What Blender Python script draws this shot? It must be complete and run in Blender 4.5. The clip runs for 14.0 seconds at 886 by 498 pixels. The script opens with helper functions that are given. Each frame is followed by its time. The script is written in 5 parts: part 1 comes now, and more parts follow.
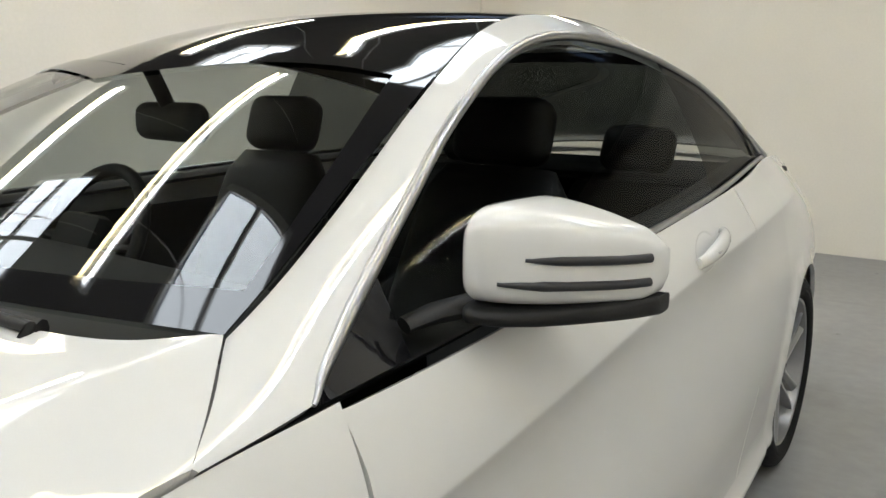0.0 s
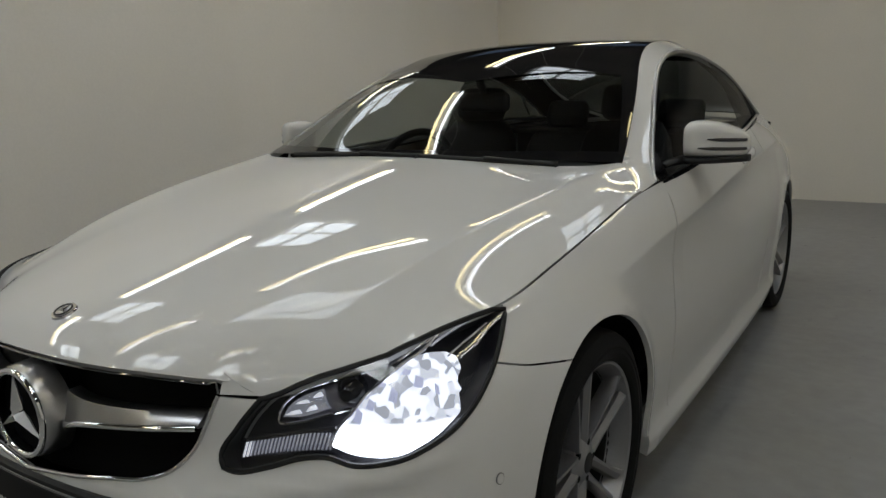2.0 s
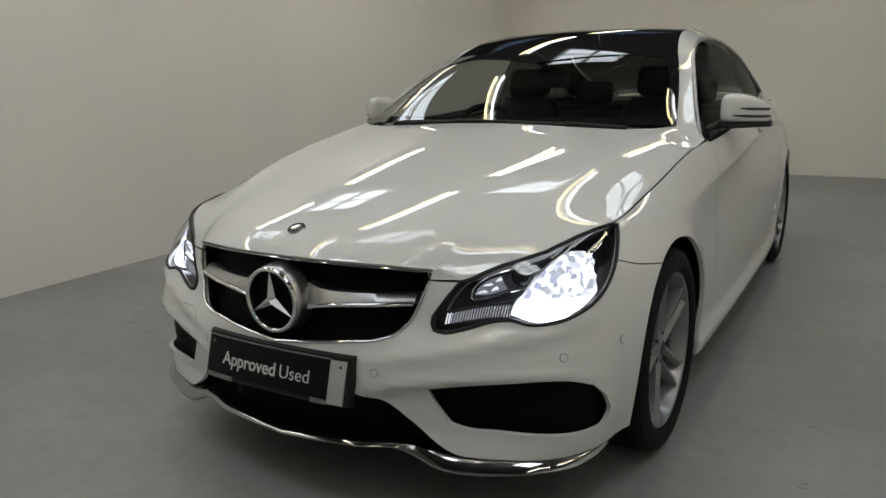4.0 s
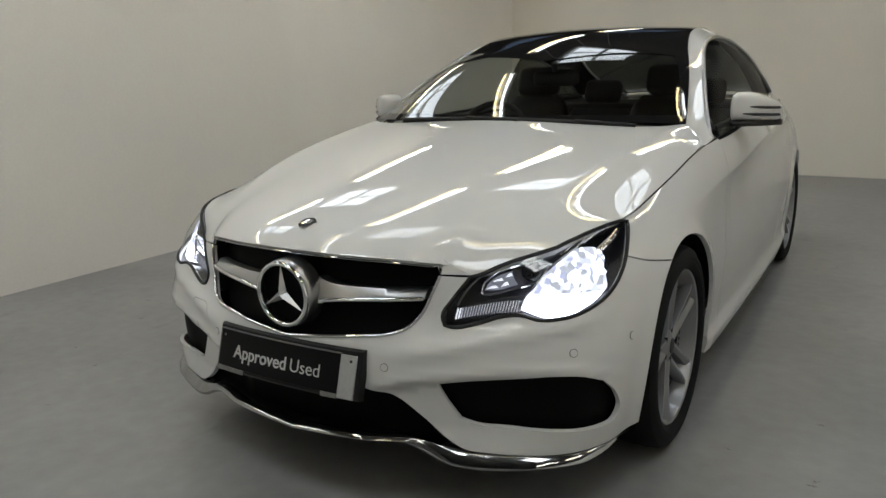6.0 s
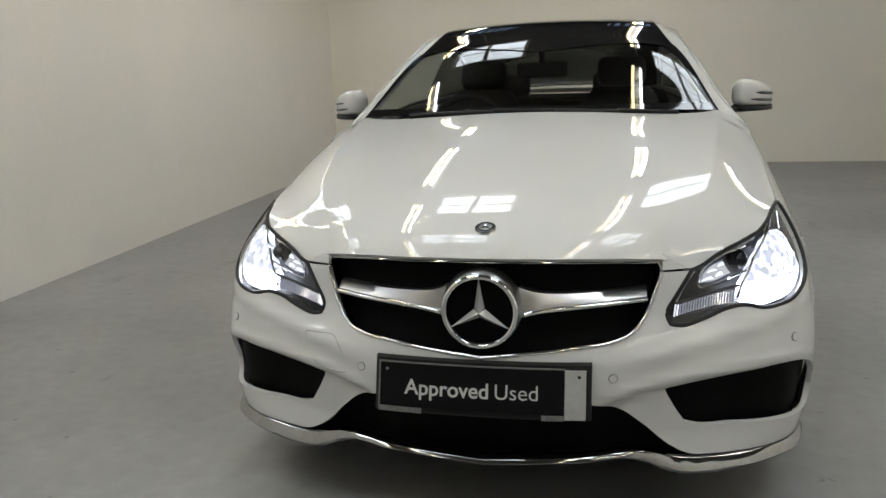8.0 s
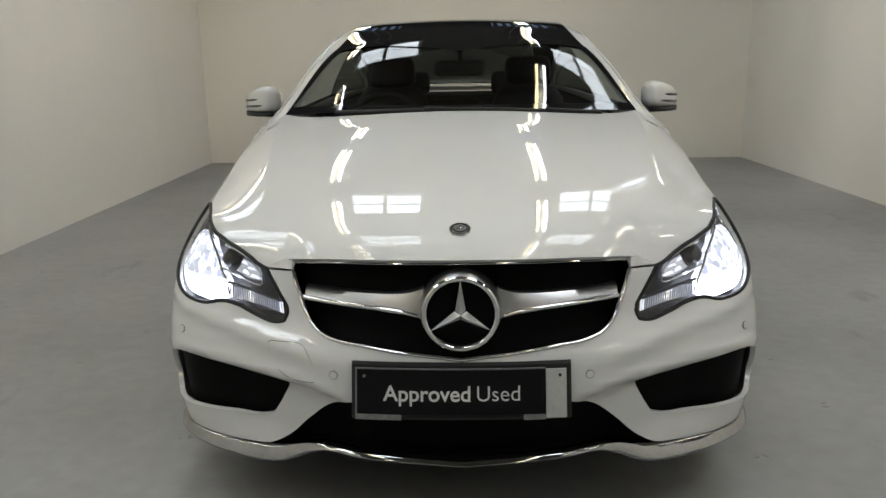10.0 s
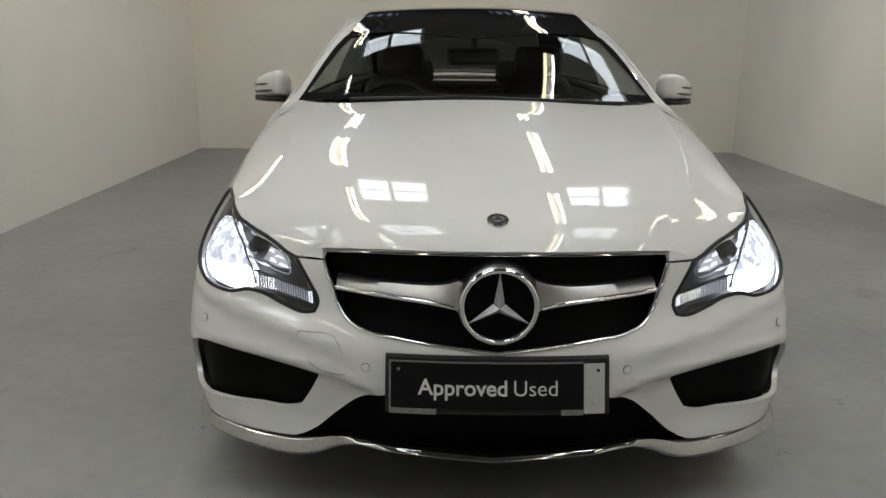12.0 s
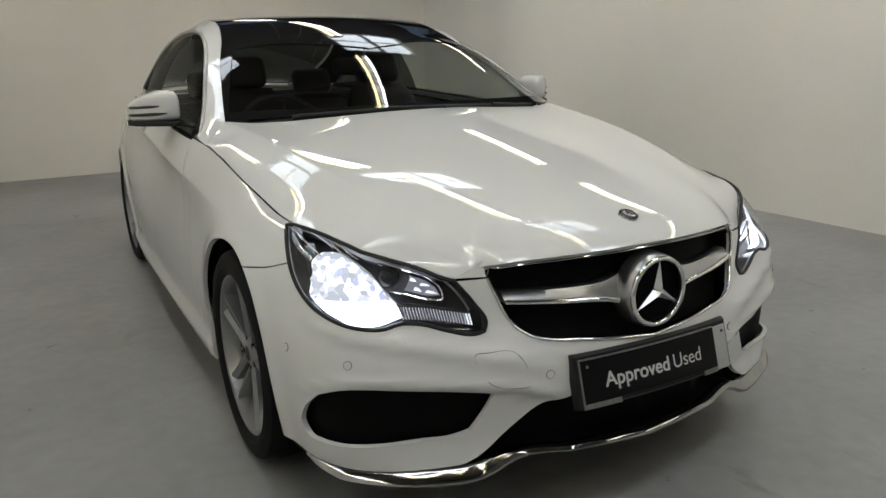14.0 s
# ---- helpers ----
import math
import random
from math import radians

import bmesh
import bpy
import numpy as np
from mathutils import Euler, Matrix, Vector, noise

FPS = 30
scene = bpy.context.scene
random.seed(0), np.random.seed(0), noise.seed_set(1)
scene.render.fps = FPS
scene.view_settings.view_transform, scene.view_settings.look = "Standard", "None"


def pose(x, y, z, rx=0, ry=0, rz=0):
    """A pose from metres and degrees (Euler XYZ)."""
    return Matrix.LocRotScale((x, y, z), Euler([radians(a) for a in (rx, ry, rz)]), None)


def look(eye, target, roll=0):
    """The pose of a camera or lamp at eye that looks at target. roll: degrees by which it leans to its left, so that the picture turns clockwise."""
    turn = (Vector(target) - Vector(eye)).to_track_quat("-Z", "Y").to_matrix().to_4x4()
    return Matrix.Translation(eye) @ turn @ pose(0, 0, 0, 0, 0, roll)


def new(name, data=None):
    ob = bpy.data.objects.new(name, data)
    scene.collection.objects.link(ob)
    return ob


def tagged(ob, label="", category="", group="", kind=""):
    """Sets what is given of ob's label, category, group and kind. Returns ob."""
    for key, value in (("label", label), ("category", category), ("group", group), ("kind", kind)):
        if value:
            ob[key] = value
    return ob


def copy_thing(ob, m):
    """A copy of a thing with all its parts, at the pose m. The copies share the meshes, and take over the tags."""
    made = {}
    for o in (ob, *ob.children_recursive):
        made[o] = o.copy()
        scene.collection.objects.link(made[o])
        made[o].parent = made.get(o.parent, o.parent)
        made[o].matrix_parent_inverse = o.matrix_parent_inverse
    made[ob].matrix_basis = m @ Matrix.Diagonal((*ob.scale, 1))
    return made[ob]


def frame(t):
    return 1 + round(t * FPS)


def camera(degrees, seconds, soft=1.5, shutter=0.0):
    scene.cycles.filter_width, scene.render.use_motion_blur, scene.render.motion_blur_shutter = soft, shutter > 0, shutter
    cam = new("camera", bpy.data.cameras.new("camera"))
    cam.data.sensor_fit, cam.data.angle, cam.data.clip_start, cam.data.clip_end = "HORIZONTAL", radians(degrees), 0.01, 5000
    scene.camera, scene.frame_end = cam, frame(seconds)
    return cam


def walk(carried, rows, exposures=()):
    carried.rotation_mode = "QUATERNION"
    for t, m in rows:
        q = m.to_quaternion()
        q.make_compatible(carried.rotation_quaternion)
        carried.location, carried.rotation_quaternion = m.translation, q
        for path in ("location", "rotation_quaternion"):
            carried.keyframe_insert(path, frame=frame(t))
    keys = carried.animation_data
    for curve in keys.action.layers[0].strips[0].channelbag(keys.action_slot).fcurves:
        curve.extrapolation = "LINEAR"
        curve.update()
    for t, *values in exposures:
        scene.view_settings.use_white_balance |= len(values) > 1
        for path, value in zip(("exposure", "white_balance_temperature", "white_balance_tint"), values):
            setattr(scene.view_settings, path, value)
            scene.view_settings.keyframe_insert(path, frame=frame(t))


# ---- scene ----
from mathutils import geometry
cam = camera(61.0, 14.0)
PATH = [
    (0, (1.291, 0.898, 1.235), (0.148, 2.492, 0.849), 0.6),
    (0.5, (1.333, 0.482, 1.235), (0.249, 2.118, 0.851), 0.5),
    (1, (1.404, 0.064, 1.227), (0.322, 1.702, 0.846), -0.6),
    (1.5, (1.46, -0.374, 1.227), (0.372, 1.261, 0.852), -1.5),
    (2, (1.488, -0.818, 1.241), (0.42, 0.82, 0.828), -1.7),
    (2.5, (1.548, -1.169, 1.25), (0.45, 0.448, 0.826), -1.8),
    (3, (1.501, -1.392, 1.249), (0.439, 0.248, 0.822), -1.6),
    (3.5, (1.451, -1.554, 1.236), (0.439, 0.111, 0.784), -1.6),
    (6, (1.444, -1.579, 1.219), (0.416, 0.076, 0.767), -1.4),
    (6.5, (1.229, -1.664, 1.205), (0.249, 0.014, 0.732), -0.6),
    (7, (0.861, -1.794, 1.227), (0.016, -0.045, 0.749), -1.3),
    (7.5, (0.523, -1.802, 1.22), (-0.142, 0.024, 0.747), -1.8),
    (8, (0.288, -1.805, 1.2), (-0.128, 0.096, 0.739), -2.0),
    (8.5, (0.071, -1.813, 1.214), (-0.072, 0.13, 0.759), -1.3),
    (11, (0.002, -1.788, 1.213), (-0.042, 0.15, 0.721), -0.9),
    (11.5, (-0.008, -1.776, 1.211), (-0.051, 0.162, 0.717), -1.0),
    (12, (-0.132, -1.764, 1.205), (-0.132, 0.171, 0.7), 0.5),
    (12.5, (-0.486, -1.766, 1.221), (-0.238, 0.154, 0.716), 0.4),
    (13, (-0.781, -1.656, 1.215), (-0.316, 0.216, 0.686), -1.5),
    (13.5, (-1.066, -1.554, 1.222), (-0.347, 0.241, 0.711), -1.5),
    (14, (-1.372, -1.452, 1.239), (-0.437, 0.242, 0.735), -1.3),
]
STOPS = [(0, 0.84), (0.5, 0.34), (1, 0.03), (1.5, -0.2), (2, -0.52), (2.5, -0.65), (3, -0.42), (3.5, -0.25), (6, -0.02), (6.5, 0.02), (7.5, 0.2), (8, 0.26), (14, 0.12)]
walk(cam, [(t, look(eye, target, roll)) for t, eye, target, roll in PATH], STOPS)


# ---- light: skylights, the front row added, and rows of twin fluorescent tubes ----
CEILING, PARTITION, LAMPS = 4.5, 2.75, 2.9
world = bpy.data.worlds.new("sky")
scene.world = world
world.use_nodes = True
sky = world.node_tree.nodes.new("ShaderNodeTexSky")
sky.sky_type, sky.sun_disc, sky.sun_elevation, sky.sun_rotation = "NISHITA", False, radians(40), radians(150)
sky.dust_density = 3.0
world.node_tree.links.new(sky.outputs[0], world.node_tree.nodes["Background"].inputs[0])
world.node_tree.nodes["Background"].inputs[1].default_value = 0.12
sun = new("sun", bpy.data.lights.new("sun", "SUN"))
sun.data.energy, sun.data.angle, sun.data.color = 0.6, radians(12), (1, 0.96, 0.9)
sun.matrix_world = look((0, 0, 20), (6, 3, 0))
TUBE_STRENGTH = 15.0


# ---- materials ----
def material(name, colour, rough=0.5, metal=0.0, grain=0.0, scale=20.0, bump=0.0, coat=0.0, stain=0.0, stain_scale=1.5, coat_rough=0.03, emit=None, strength=0.0, specular=0.5):
    """A surface with fine grain and broad stains in its colour, and fine relief."""
    m = bpy.data.materials.new(name)
    m.use_nodes = True
    nodes, links = m.node_tree.nodes, m.node_tree.links
    b = nodes["Principled BSDF"]
    b.inputs["Base Color"].default_value = (*colour, 1)
    b.inputs["Roughness"].default_value = rough
    b.inputs["Metallic"].default_value = metal
    b.inputs["Coat Weight"].default_value = coat
    b.inputs["Coat Roughness"].default_value = coat_rough
    b.inputs["Specular IOR Level"].default_value = specular
    if emit:
        b.inputs["Emission Color"].default_value = (*emit, 1)
        b.inputs["Emission Strength"].default_value = strength
    if grain or stain or bump:
        tex = nodes.new("ShaderNodeTexCoord")
        fine = nodes.new("ShaderNodeTexNoise")
        fine.inputs["Scale"].default_value = scale
        fine.inputs["Detail"].default_value = 6
        links.new(tex.outputs["Object"], fine.inputs["Vector"])
        wide = nodes.new("ShaderNodeTexNoise")
        wide.inputs["Scale"].default_value = stain_scale
        wide.inputs["Detail"].default_value = 4
        wide.inputs["Distortion"].default_value = 0.6
        links.new(tex.outputs["Object"], wide.inputs["Vector"])
        total = None
        for noise_node, amount in ((fine, grain), (wide, stain)):
            r = nodes.new("ShaderNodeMapRange")
            r.inputs[1].default_value, r.inputs[2].default_value = 0.3, 0.7
            r.inputs[3].default_value, r.inputs[4].default_value = 1 - amount, 1 + amount * 0.4
            links.new(noise_node.outputs["Fac"], r.inputs[0])
            if total is None:
                total = r.outputs[0]
            else:
                mul = nodes.new("ShaderNodeMath")
                mul.operation = "MULTIPLY"
                links.new(total, mul.inputs[0])
                links.new(r.outputs[0], mul.inputs[1])
                total = mul.outputs[0]
        mix = nodes.new("ShaderNodeVectorMath")
        mix.operation = "SCALE"
        mix.inputs[0].default_value = colour
        links.new(total, mix.inputs["Scale"])
        links.new(mix.outputs[0], b.inputs["Base Color"])
        if bump:
            bn = nodes.new("ShaderNodeBump")
            bn.inputs["Strength"].default_value = bump
            bn.inputs["Distance"].default_value = 0.002
            links.new(fine.outputs["Fac"], bn.inputs["Height"])
            links.new(bn.outputs[0], b.inputs["Normal"])
    return m


def glass_material(name, tint, head_on=0.05, rough=0.0, grazing=1.0):
    """Thin tinted glass: see-through, with a mirror gloss that grows from head_on towards grazing angles, alike from both sides."""
    m = bpy.data.materials.new(name)
    m.use_nodes = True
    nodes, links = m.node_tree.nodes, m.node_tree.links
    nodes.remove(nodes["Principled BSDF"])
    clear, gloss, graze, mix = (nodes.new("ShaderNode" + k) for k in ("BsdfTransparent", "BsdfGlossy", "LayerWeight", "MixShader"))
    clear.inputs[0].default_value = (*tint, 1)
    gloss.inputs["Roughness"].default_value = rough
    graze.inputs["Blend"].default_value = 0.5
    power, grow = nodes.new("ShaderNodeMath"), nodes.new("ShaderNodeMath")
    power.operation, grow.operation = "POWER", "MULTIPLY_ADD"
    power.inputs[1].default_value = 5.0
    grow.inputs[1].default_value, grow.inputs[2].default_value = grazing - head_on, head_on
    links.new(graze.outputs["Facing"], power.inputs[0])
    links.new(power.outputs[0], grow.inputs[0])
    links.new(grow.outputs[0], mix.inputs[0])
    links.new(clear.outputs[0], mix.inputs[1])
    links.new(gloss.outputs[0], mix.inputs[2])
    links.new(mix.outputs[0], nodes["Material Output"].inputs[0])
    return m


PAINT = material("white_paint", (0.625, 0.625, 0.612), rough=0.55, specular=0.12, coat=1.0, coat_rough=0.012, grain=0.02, scale=900, stain=0.02)
BLACK_GLOSS = material("gloss_black", (0.006, 0.006, 0.007), rough=0.04, specular=0.45)
PLASTIC = material("black_plastic", (0.008, 0.008, 0.008), rough=0.5, specular=0.3, grain=0.25, scale=400, bump=0.15)
MESH_BLACK = material("mesh_black", (0.003, 0.003, 0.003), rough=0.6, specular=0.08)
RUBBER = material("tyre_rubber", (0.006, 0.006, 0.006), rough=0.8, specular=0.2, grain=0.25, scale=120, bump=0.3, stain=0.2)
CHROME = material("chrome", (0.82, 0.82, 0.82), rough=0.06, metal=1.0, stain=0.05)
SATIN = material("satin_silver", (0.46, 0.46, 0.46), rough=0.3, metal=1.0, grain=0.05, scale=300)
ALLOY = material("grey_alloy", (0.26, 0.26, 0.27), rough=0.34, metal=0.7, grain=0.06, scale=200, coat=0.3)
# Darker copy of the alloy, with the rim's inner shade put into its colour.
ALLOY_DARK = material("shaded_alloy", (0.022, 0.022, 0.023), rough=0.5, metal=0.6, grain=0.1, scale=90)
STEEL = material("brake_steel", (0.05, 0.05, 0.05), rough=0.35, metal=1.0, grain=0.2, scale=90)
LEATHER = material("black_leather", (0.006, 0.006, 0.0065), rough=0.55, specular=0.25, grain=0.3, scale=250, bump=0.2)
CARPET = material("dark_carpet", (0.01, 0.01, 0.01), rough=0.95, grain=0.4, scale=500)
LINING = material("dark_lining", (0.012, 0.012, 0.012), rough=0.95, specular=0.1, grain=0.3, scale=400)
TRIM = material("dark_trim", (0.008, 0.008, 0.0085), rough=0.6, specular=0.25, grain=0.2, scale=300, bump=0.1)
WINDSCREEN = glass_material("windscreen_glass", (0.72, 0.75, 0.74), 0.075)
SIDE_GLASS = glass_material("side_glass", (0.62, 0.65, 0.64), 0.012, grazing=0.3)
FRAME_GREY = material("joint_grey", (0.15, 0.15, 0.145), rough=0.5, grain=0.1, scale=60)
# Chrome darkened in colour to stand in for the dark floor it mirrors.
DARK_CHROME = material("darkened_chrome", (0.38, 0.38, 0.38), rough=0.09, metal=1.0, stain=0.15, stain_scale=6, grain=0.1, scale=60)
SILVER = material("star_silver", (0.62, 0.62, 0.62), rough=0.3, metal=0.45, grain=0.04, scale=200)
# Weak glow painted in for the bowl's dimmer facets.
LAMP_FACET = material("lit_facet", (0.5, 0.5, 0.6), rough=0.2, emit=(0.62, 0.68, 0.95), strength=0.6)
DARK_GLASS = glass_material("tinted_glass", (0.12, 0.13, 0.125), 0.012, grazing=0.3)
REAR_GLASS = glass_material("rear_glass", (0.05, 0.054, 0.052), 0.03)
LENS = glass_material("lamp_lens", (0.93, 0.94, 0.96), 0.06)
LAMP_DARK = material("lamp_housing", (0.014, 0.014, 0.017), rough=0.35, metal=0.0, grain=0.1, scale=200)
# The bowl itself glows, in place of light thrown by a bulb.
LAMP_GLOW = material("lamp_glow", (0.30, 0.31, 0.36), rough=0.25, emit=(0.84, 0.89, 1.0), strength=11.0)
# These two glow to stand in for beam light caught by chrome.
LAMP_GLOW_SOFT = material("lamp_glow_soft", (0.9, 0.9, 0.95), rough=0.3, emit=(0.88, 0.92, 1.0), strength=0.8)
LAMP_BLUE = material("lamp_facet", (0.20, 0.20, 0.24), rough=0.2, metal=0.7, grain=0.2, scale=120)
LAMP_DIM = material("glowing_reflector", (0.7, 0.7, 0.74), rough=0.12, metal=1.0, emit=(0.8, 0.85, 1.0), strength=0.2)


def paint_beam_glow(m, scale, low, high):
    """Paints beam light into a reflector: full low down, bright and dim facets above."""
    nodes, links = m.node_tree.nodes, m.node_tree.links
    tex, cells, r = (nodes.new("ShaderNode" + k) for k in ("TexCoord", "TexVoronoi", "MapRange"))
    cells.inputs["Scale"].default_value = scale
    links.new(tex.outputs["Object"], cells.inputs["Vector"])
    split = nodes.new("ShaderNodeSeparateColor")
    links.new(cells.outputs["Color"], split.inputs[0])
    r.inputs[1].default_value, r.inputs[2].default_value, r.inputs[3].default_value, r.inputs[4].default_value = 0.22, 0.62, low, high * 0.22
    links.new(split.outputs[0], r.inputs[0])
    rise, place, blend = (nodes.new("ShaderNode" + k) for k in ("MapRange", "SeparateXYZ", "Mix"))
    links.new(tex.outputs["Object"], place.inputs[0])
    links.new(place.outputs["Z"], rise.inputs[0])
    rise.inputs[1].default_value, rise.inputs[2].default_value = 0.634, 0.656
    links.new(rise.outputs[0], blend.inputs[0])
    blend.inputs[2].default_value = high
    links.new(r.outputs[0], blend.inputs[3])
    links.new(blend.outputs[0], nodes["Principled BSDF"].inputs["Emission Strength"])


paint_beam_glow(LAMP_GLOW, 62, 0.5, 8.0)
PLATE_BLACK = material("plate_black", (0.004, 0.004, 0.0045), rough=0.4, specular=0.15, grain=0.15, scale=150)
TAB_GREY = material("worn_grey", (0.15, 0.15, 0.145), rough=0.5, grain=0.3, scale=120)
PLATE_WHITE = material("plate_white", (0.54, 0.54, 0.52), rough=0.45, grain=0.08, scale=80, stain=0.08)
STRIP_GREY = material("pale_strip", (0.36, 0.36, 0.35), rough=0.45, grain=0.08, scale=80, stain=0.1, stain_scale=9)
WALL = material("painted_wall", (0.755, 0.732, 0.69), rough=0.8, grain=0.03, scale=60, bump=0.08, stain=0.05, stain_scale=0.7)
FLOOR = material("painted_floor", (0.274, 0.274, 0.269), rough=0.42, grain=0.10, scale=14, bump=0.06, stain=0.14, stain_scale=0.9)


def smudged(m, layers):
    """Darkens a material in separate patches: (scale, threshold, softness, depth, stretch) a layer."""
    nodes, links = m.node_tree.nodes, m.node_tree.links
    b = nodes["Principled BSDF"]
    tex = nodes.new("ShaderNodeTexCoord")
    out = b.inputs["Base Color"].links[0].from_socket
    for scale, threshold, soft, depth, stretch in layers:
        place = nodes.new("ShaderNodeMapping")
        place.inputs["Scale"].default_value = stretch
        links.new(tex.outputs["Object"], place.inputs["Vector"])
        n = nodes.new("ShaderNodeTexNoise")
        n.inputs["Scale"].default_value, n.inputs["Detail"].default_value, n.inputs["Roughness"].default_value = scale, 5, 0.6
        links.new(place.outputs[0], n.inputs["Vector"])
        r = nodes.new("ShaderNodeMapRange")
        r.inputs[1].default_value, r.inputs[2].default_value = threshold, threshold + soft
        r.inputs[3].default_value, r.inputs[4].default_value = 1.0, 1.0 - depth
        links.new(n.outputs["Fac"], r.inputs[0])
        mix = nodes.new("ShaderNodeVectorMath")
        mix.operation = "SCALE"
        links.new(out, mix.inputs[0])
        links.new(r.outputs[0], mix.inputs["Scale"])
        out = mix.outputs[0]
    links.new(out, b.inputs["Base Color"])


smudged(FLOOR, [(1.3, 0.56, 0.16, 0.14, (1, 1, 1)), (4.0, 0.64, 0.08, 0.25, (1, 0.4, 1)), (9.0, 0.69, 0.03, 0.45, (1, 1, 1)), (2.2, 0.64, 0.08, 0.10, (0.25, 1.6, 1)), (0.55, 0.48, 0.25, 0.22, (1, 1, 1))])
JOINT = material("filled_joint", (0.66, 0.64, 0.60), rough=0.8, grain=0.05, scale=60)
WALL_BEIGE = material("beige_painted_wall", (0.75, 0.718, 0.648), rough=0.8, grain=0.03, scale=60, bump=0.08, stain=0.05, stain_scale=0.7)
# The ceiling's lack of light is put into this dark colour.
ROOF_SHEET = material("ceiling_sheet", (0.13, 0.125, 0.115), rough=0.85, grain=0.05, scale=30, stain=0.1)
FRAME_WHITE = material("painted_frame", (0.5, 0.5, 0.48), rough=0.5, grain=0.05, scale=60)
TUBE_WARM = material("tube_glow_warm", (0.9, 0.85, 0.6), emit=(1.0, 0.83, 0.42), strength=TUBE_STRENGTH * 0.9)
TUBE_WHITE = material("tube_glow_white", (0.9, 0.9, 0.85), emit=(0.94, 0.98, 1.06), strength=TUBE_STRENGTH * 1.15)
# ---- car body surfaces: x across (car's left is +x), y towards the tail, z up ----
def spline(ts, vs):
    """A smooth curve through vs (numbers or points) at the places ts."""
    ts, vs = np.array(ts, float), np.array(vs, float)
    m = np.gradient(vs, ts, axis=0)

    def at(t):
        t = np.asarray(t, float)
        i = np.clip(np.searchsorted(ts, t) - 1, 0, len(ts) - 2)
        h = ts[i + 1] - ts[i]
        k = np.clip((t - ts[i]) / h, -0.5, 1.5)
        if vs.ndim > 1:
            h, k = h[..., None], k[..., None]
        return ((1 + 2 * k) * (1 - k) ** 2 * vs[i] + k * (1 - k) ** 2 * h * m[i]
                + k * k * (3 - 2 * k) * vs[i + 1] + k * k * (k - 1) * h * m[i + 1])
    return at


def fair(ts, vs):
    """A curve through vs at ts whose bend changes evenly (a natural cubic)."""
    ts, vs = np.array(ts, float), np.array(vs, float)
    h, n = np.diff(ts), len(ts)
    a, b = np.eye(n), np.zeros(n)
    for i in range(1, n - 1):
        a[i, i - 1:i + 2] = h[i - 1], 2 * (h[i - 1] + h[i]), h[i]
        b[i] = 3 * ((vs[i + 1] - vs[i]) / h[i] - (vs[i] - vs[i - 1]) / h[i - 1])
    c = np.linalg.solve(a, b)
    slope = np.diff(vs) / h - h * (2 * c[:-1] + c[1:]) / 3

    def at(t):
        t = np.asarray(t, float)
        i = np.clip(np.searchsorted(ts, t) - 1, 0, n - 2)
        k = np.clip(t, ts[0], ts[-1]) - ts[i]
        d = (c[i + 1] - c[i]) / (3 * h[i])
        end = slope[i] + 2 * c[i] * k + 3 * d * k * k
        return vs[i] + slope[i] * k + c[i] * k * k + d * k ** 3 + end * (t - np.clip(t, ts[0], ts[-1]))
    return at


# plan of the body at half height, from the middle of the nose round to the middle of the tail
PLAN = [(0, -0.105), (0.2, -0.092), (0.32, -0.068), (0.45, -0.022), (0.6, 0.038), (0.702, 0.085), (0.785, 0.15), (0.835, 0.230),
        (0.864, 0.35), (0.882, 0.55), (0.889, 0.83), (0.889, 1.3), (0.890, 2.2), (0.878, 3.0), (0.846, 3.59), (0.80, 4.05),
        (0.75, 4.3), (0.66, 4.46), (0.42, 4.57), (0, 4.6)]
PLAN_U = np.r_[0, np.cumsum(np.hypot(*np.diff(np.array(PLAN).T)))]
plan_at = spline(PLAN_U, PLAN)
PLAN_STEPS = np.linspace(0, PLAN_U[-1], 2000)
PLAN_POINTS = plan_at(PLAN_STEPS)
# inward (minus) and outward lean of the side at these heights, station by station along the plan
LEVELS = [0.12, 0.22, 0.30, 0.40, 0.50, 0.60, 0.70, 0.80, 0.90, 1.00, 1.10]
STATIONS = {
    0: [-.06, -.01, .00, .010, 0, -.016, -.036, -.070, -.14, -.24, -.36],
    3: [-.06, -.01, .00, .005, 0, -.042, -.062, -.105, -.18, -.28, -.40],
    5: [-.05, -.012, .002, .006, 0, -.032, -.075, -.150, -.24, -.35, -.46],
    7: [-.06, -.022, -.004, .004, 0, -.022, -.060, -.150, -.26, -.38, -.50],
    9: [-.06, -.035, -.02, -.005, 0, -.004, -.026, -.086, -.20, -.32, -.44],
    10: [-.05, -.03, -.02, -.005, 0, 0, -.011, -.042, -.115, -.24, -.36],
    11: [-.05, -.02, -.018, -.008, 0, .001, -.004, -.014, -.036, -.095, -.20],
    12: [-.05, -.02, -.018, -.008, 0, .002, -.002, -.012, -.032, -.076, -.17],
    13: [-.05, -.02, -.018, -.010, 0, .004, .002, -.008, -.034, -.086, -.15],
    14: [-.05, -.03, -.018, -.005, 0, .004, .004, -.006, -.040, -.115, -.215],
    16: [-.06, -.03, -.015, -.005, 0, -.002, -.010, -.035, -.08, -.155, -.25],
    19: [-.12, -.06, -.02, -.005, 0, -.02, -.030, -.050, -.09, -.15, -.25],
}
lean_at = spline([PLAN_U[k] for k in STATIONS], list(STATIONS.values()))


ridge_z = fair([0.5, 0.8, 1.1, 1.5, 2.0, 2.7, 3.7, 4.5], [0.715, 0.762, 0.802, 0.846, 0.885, 0.924, 0.945, 0.945])

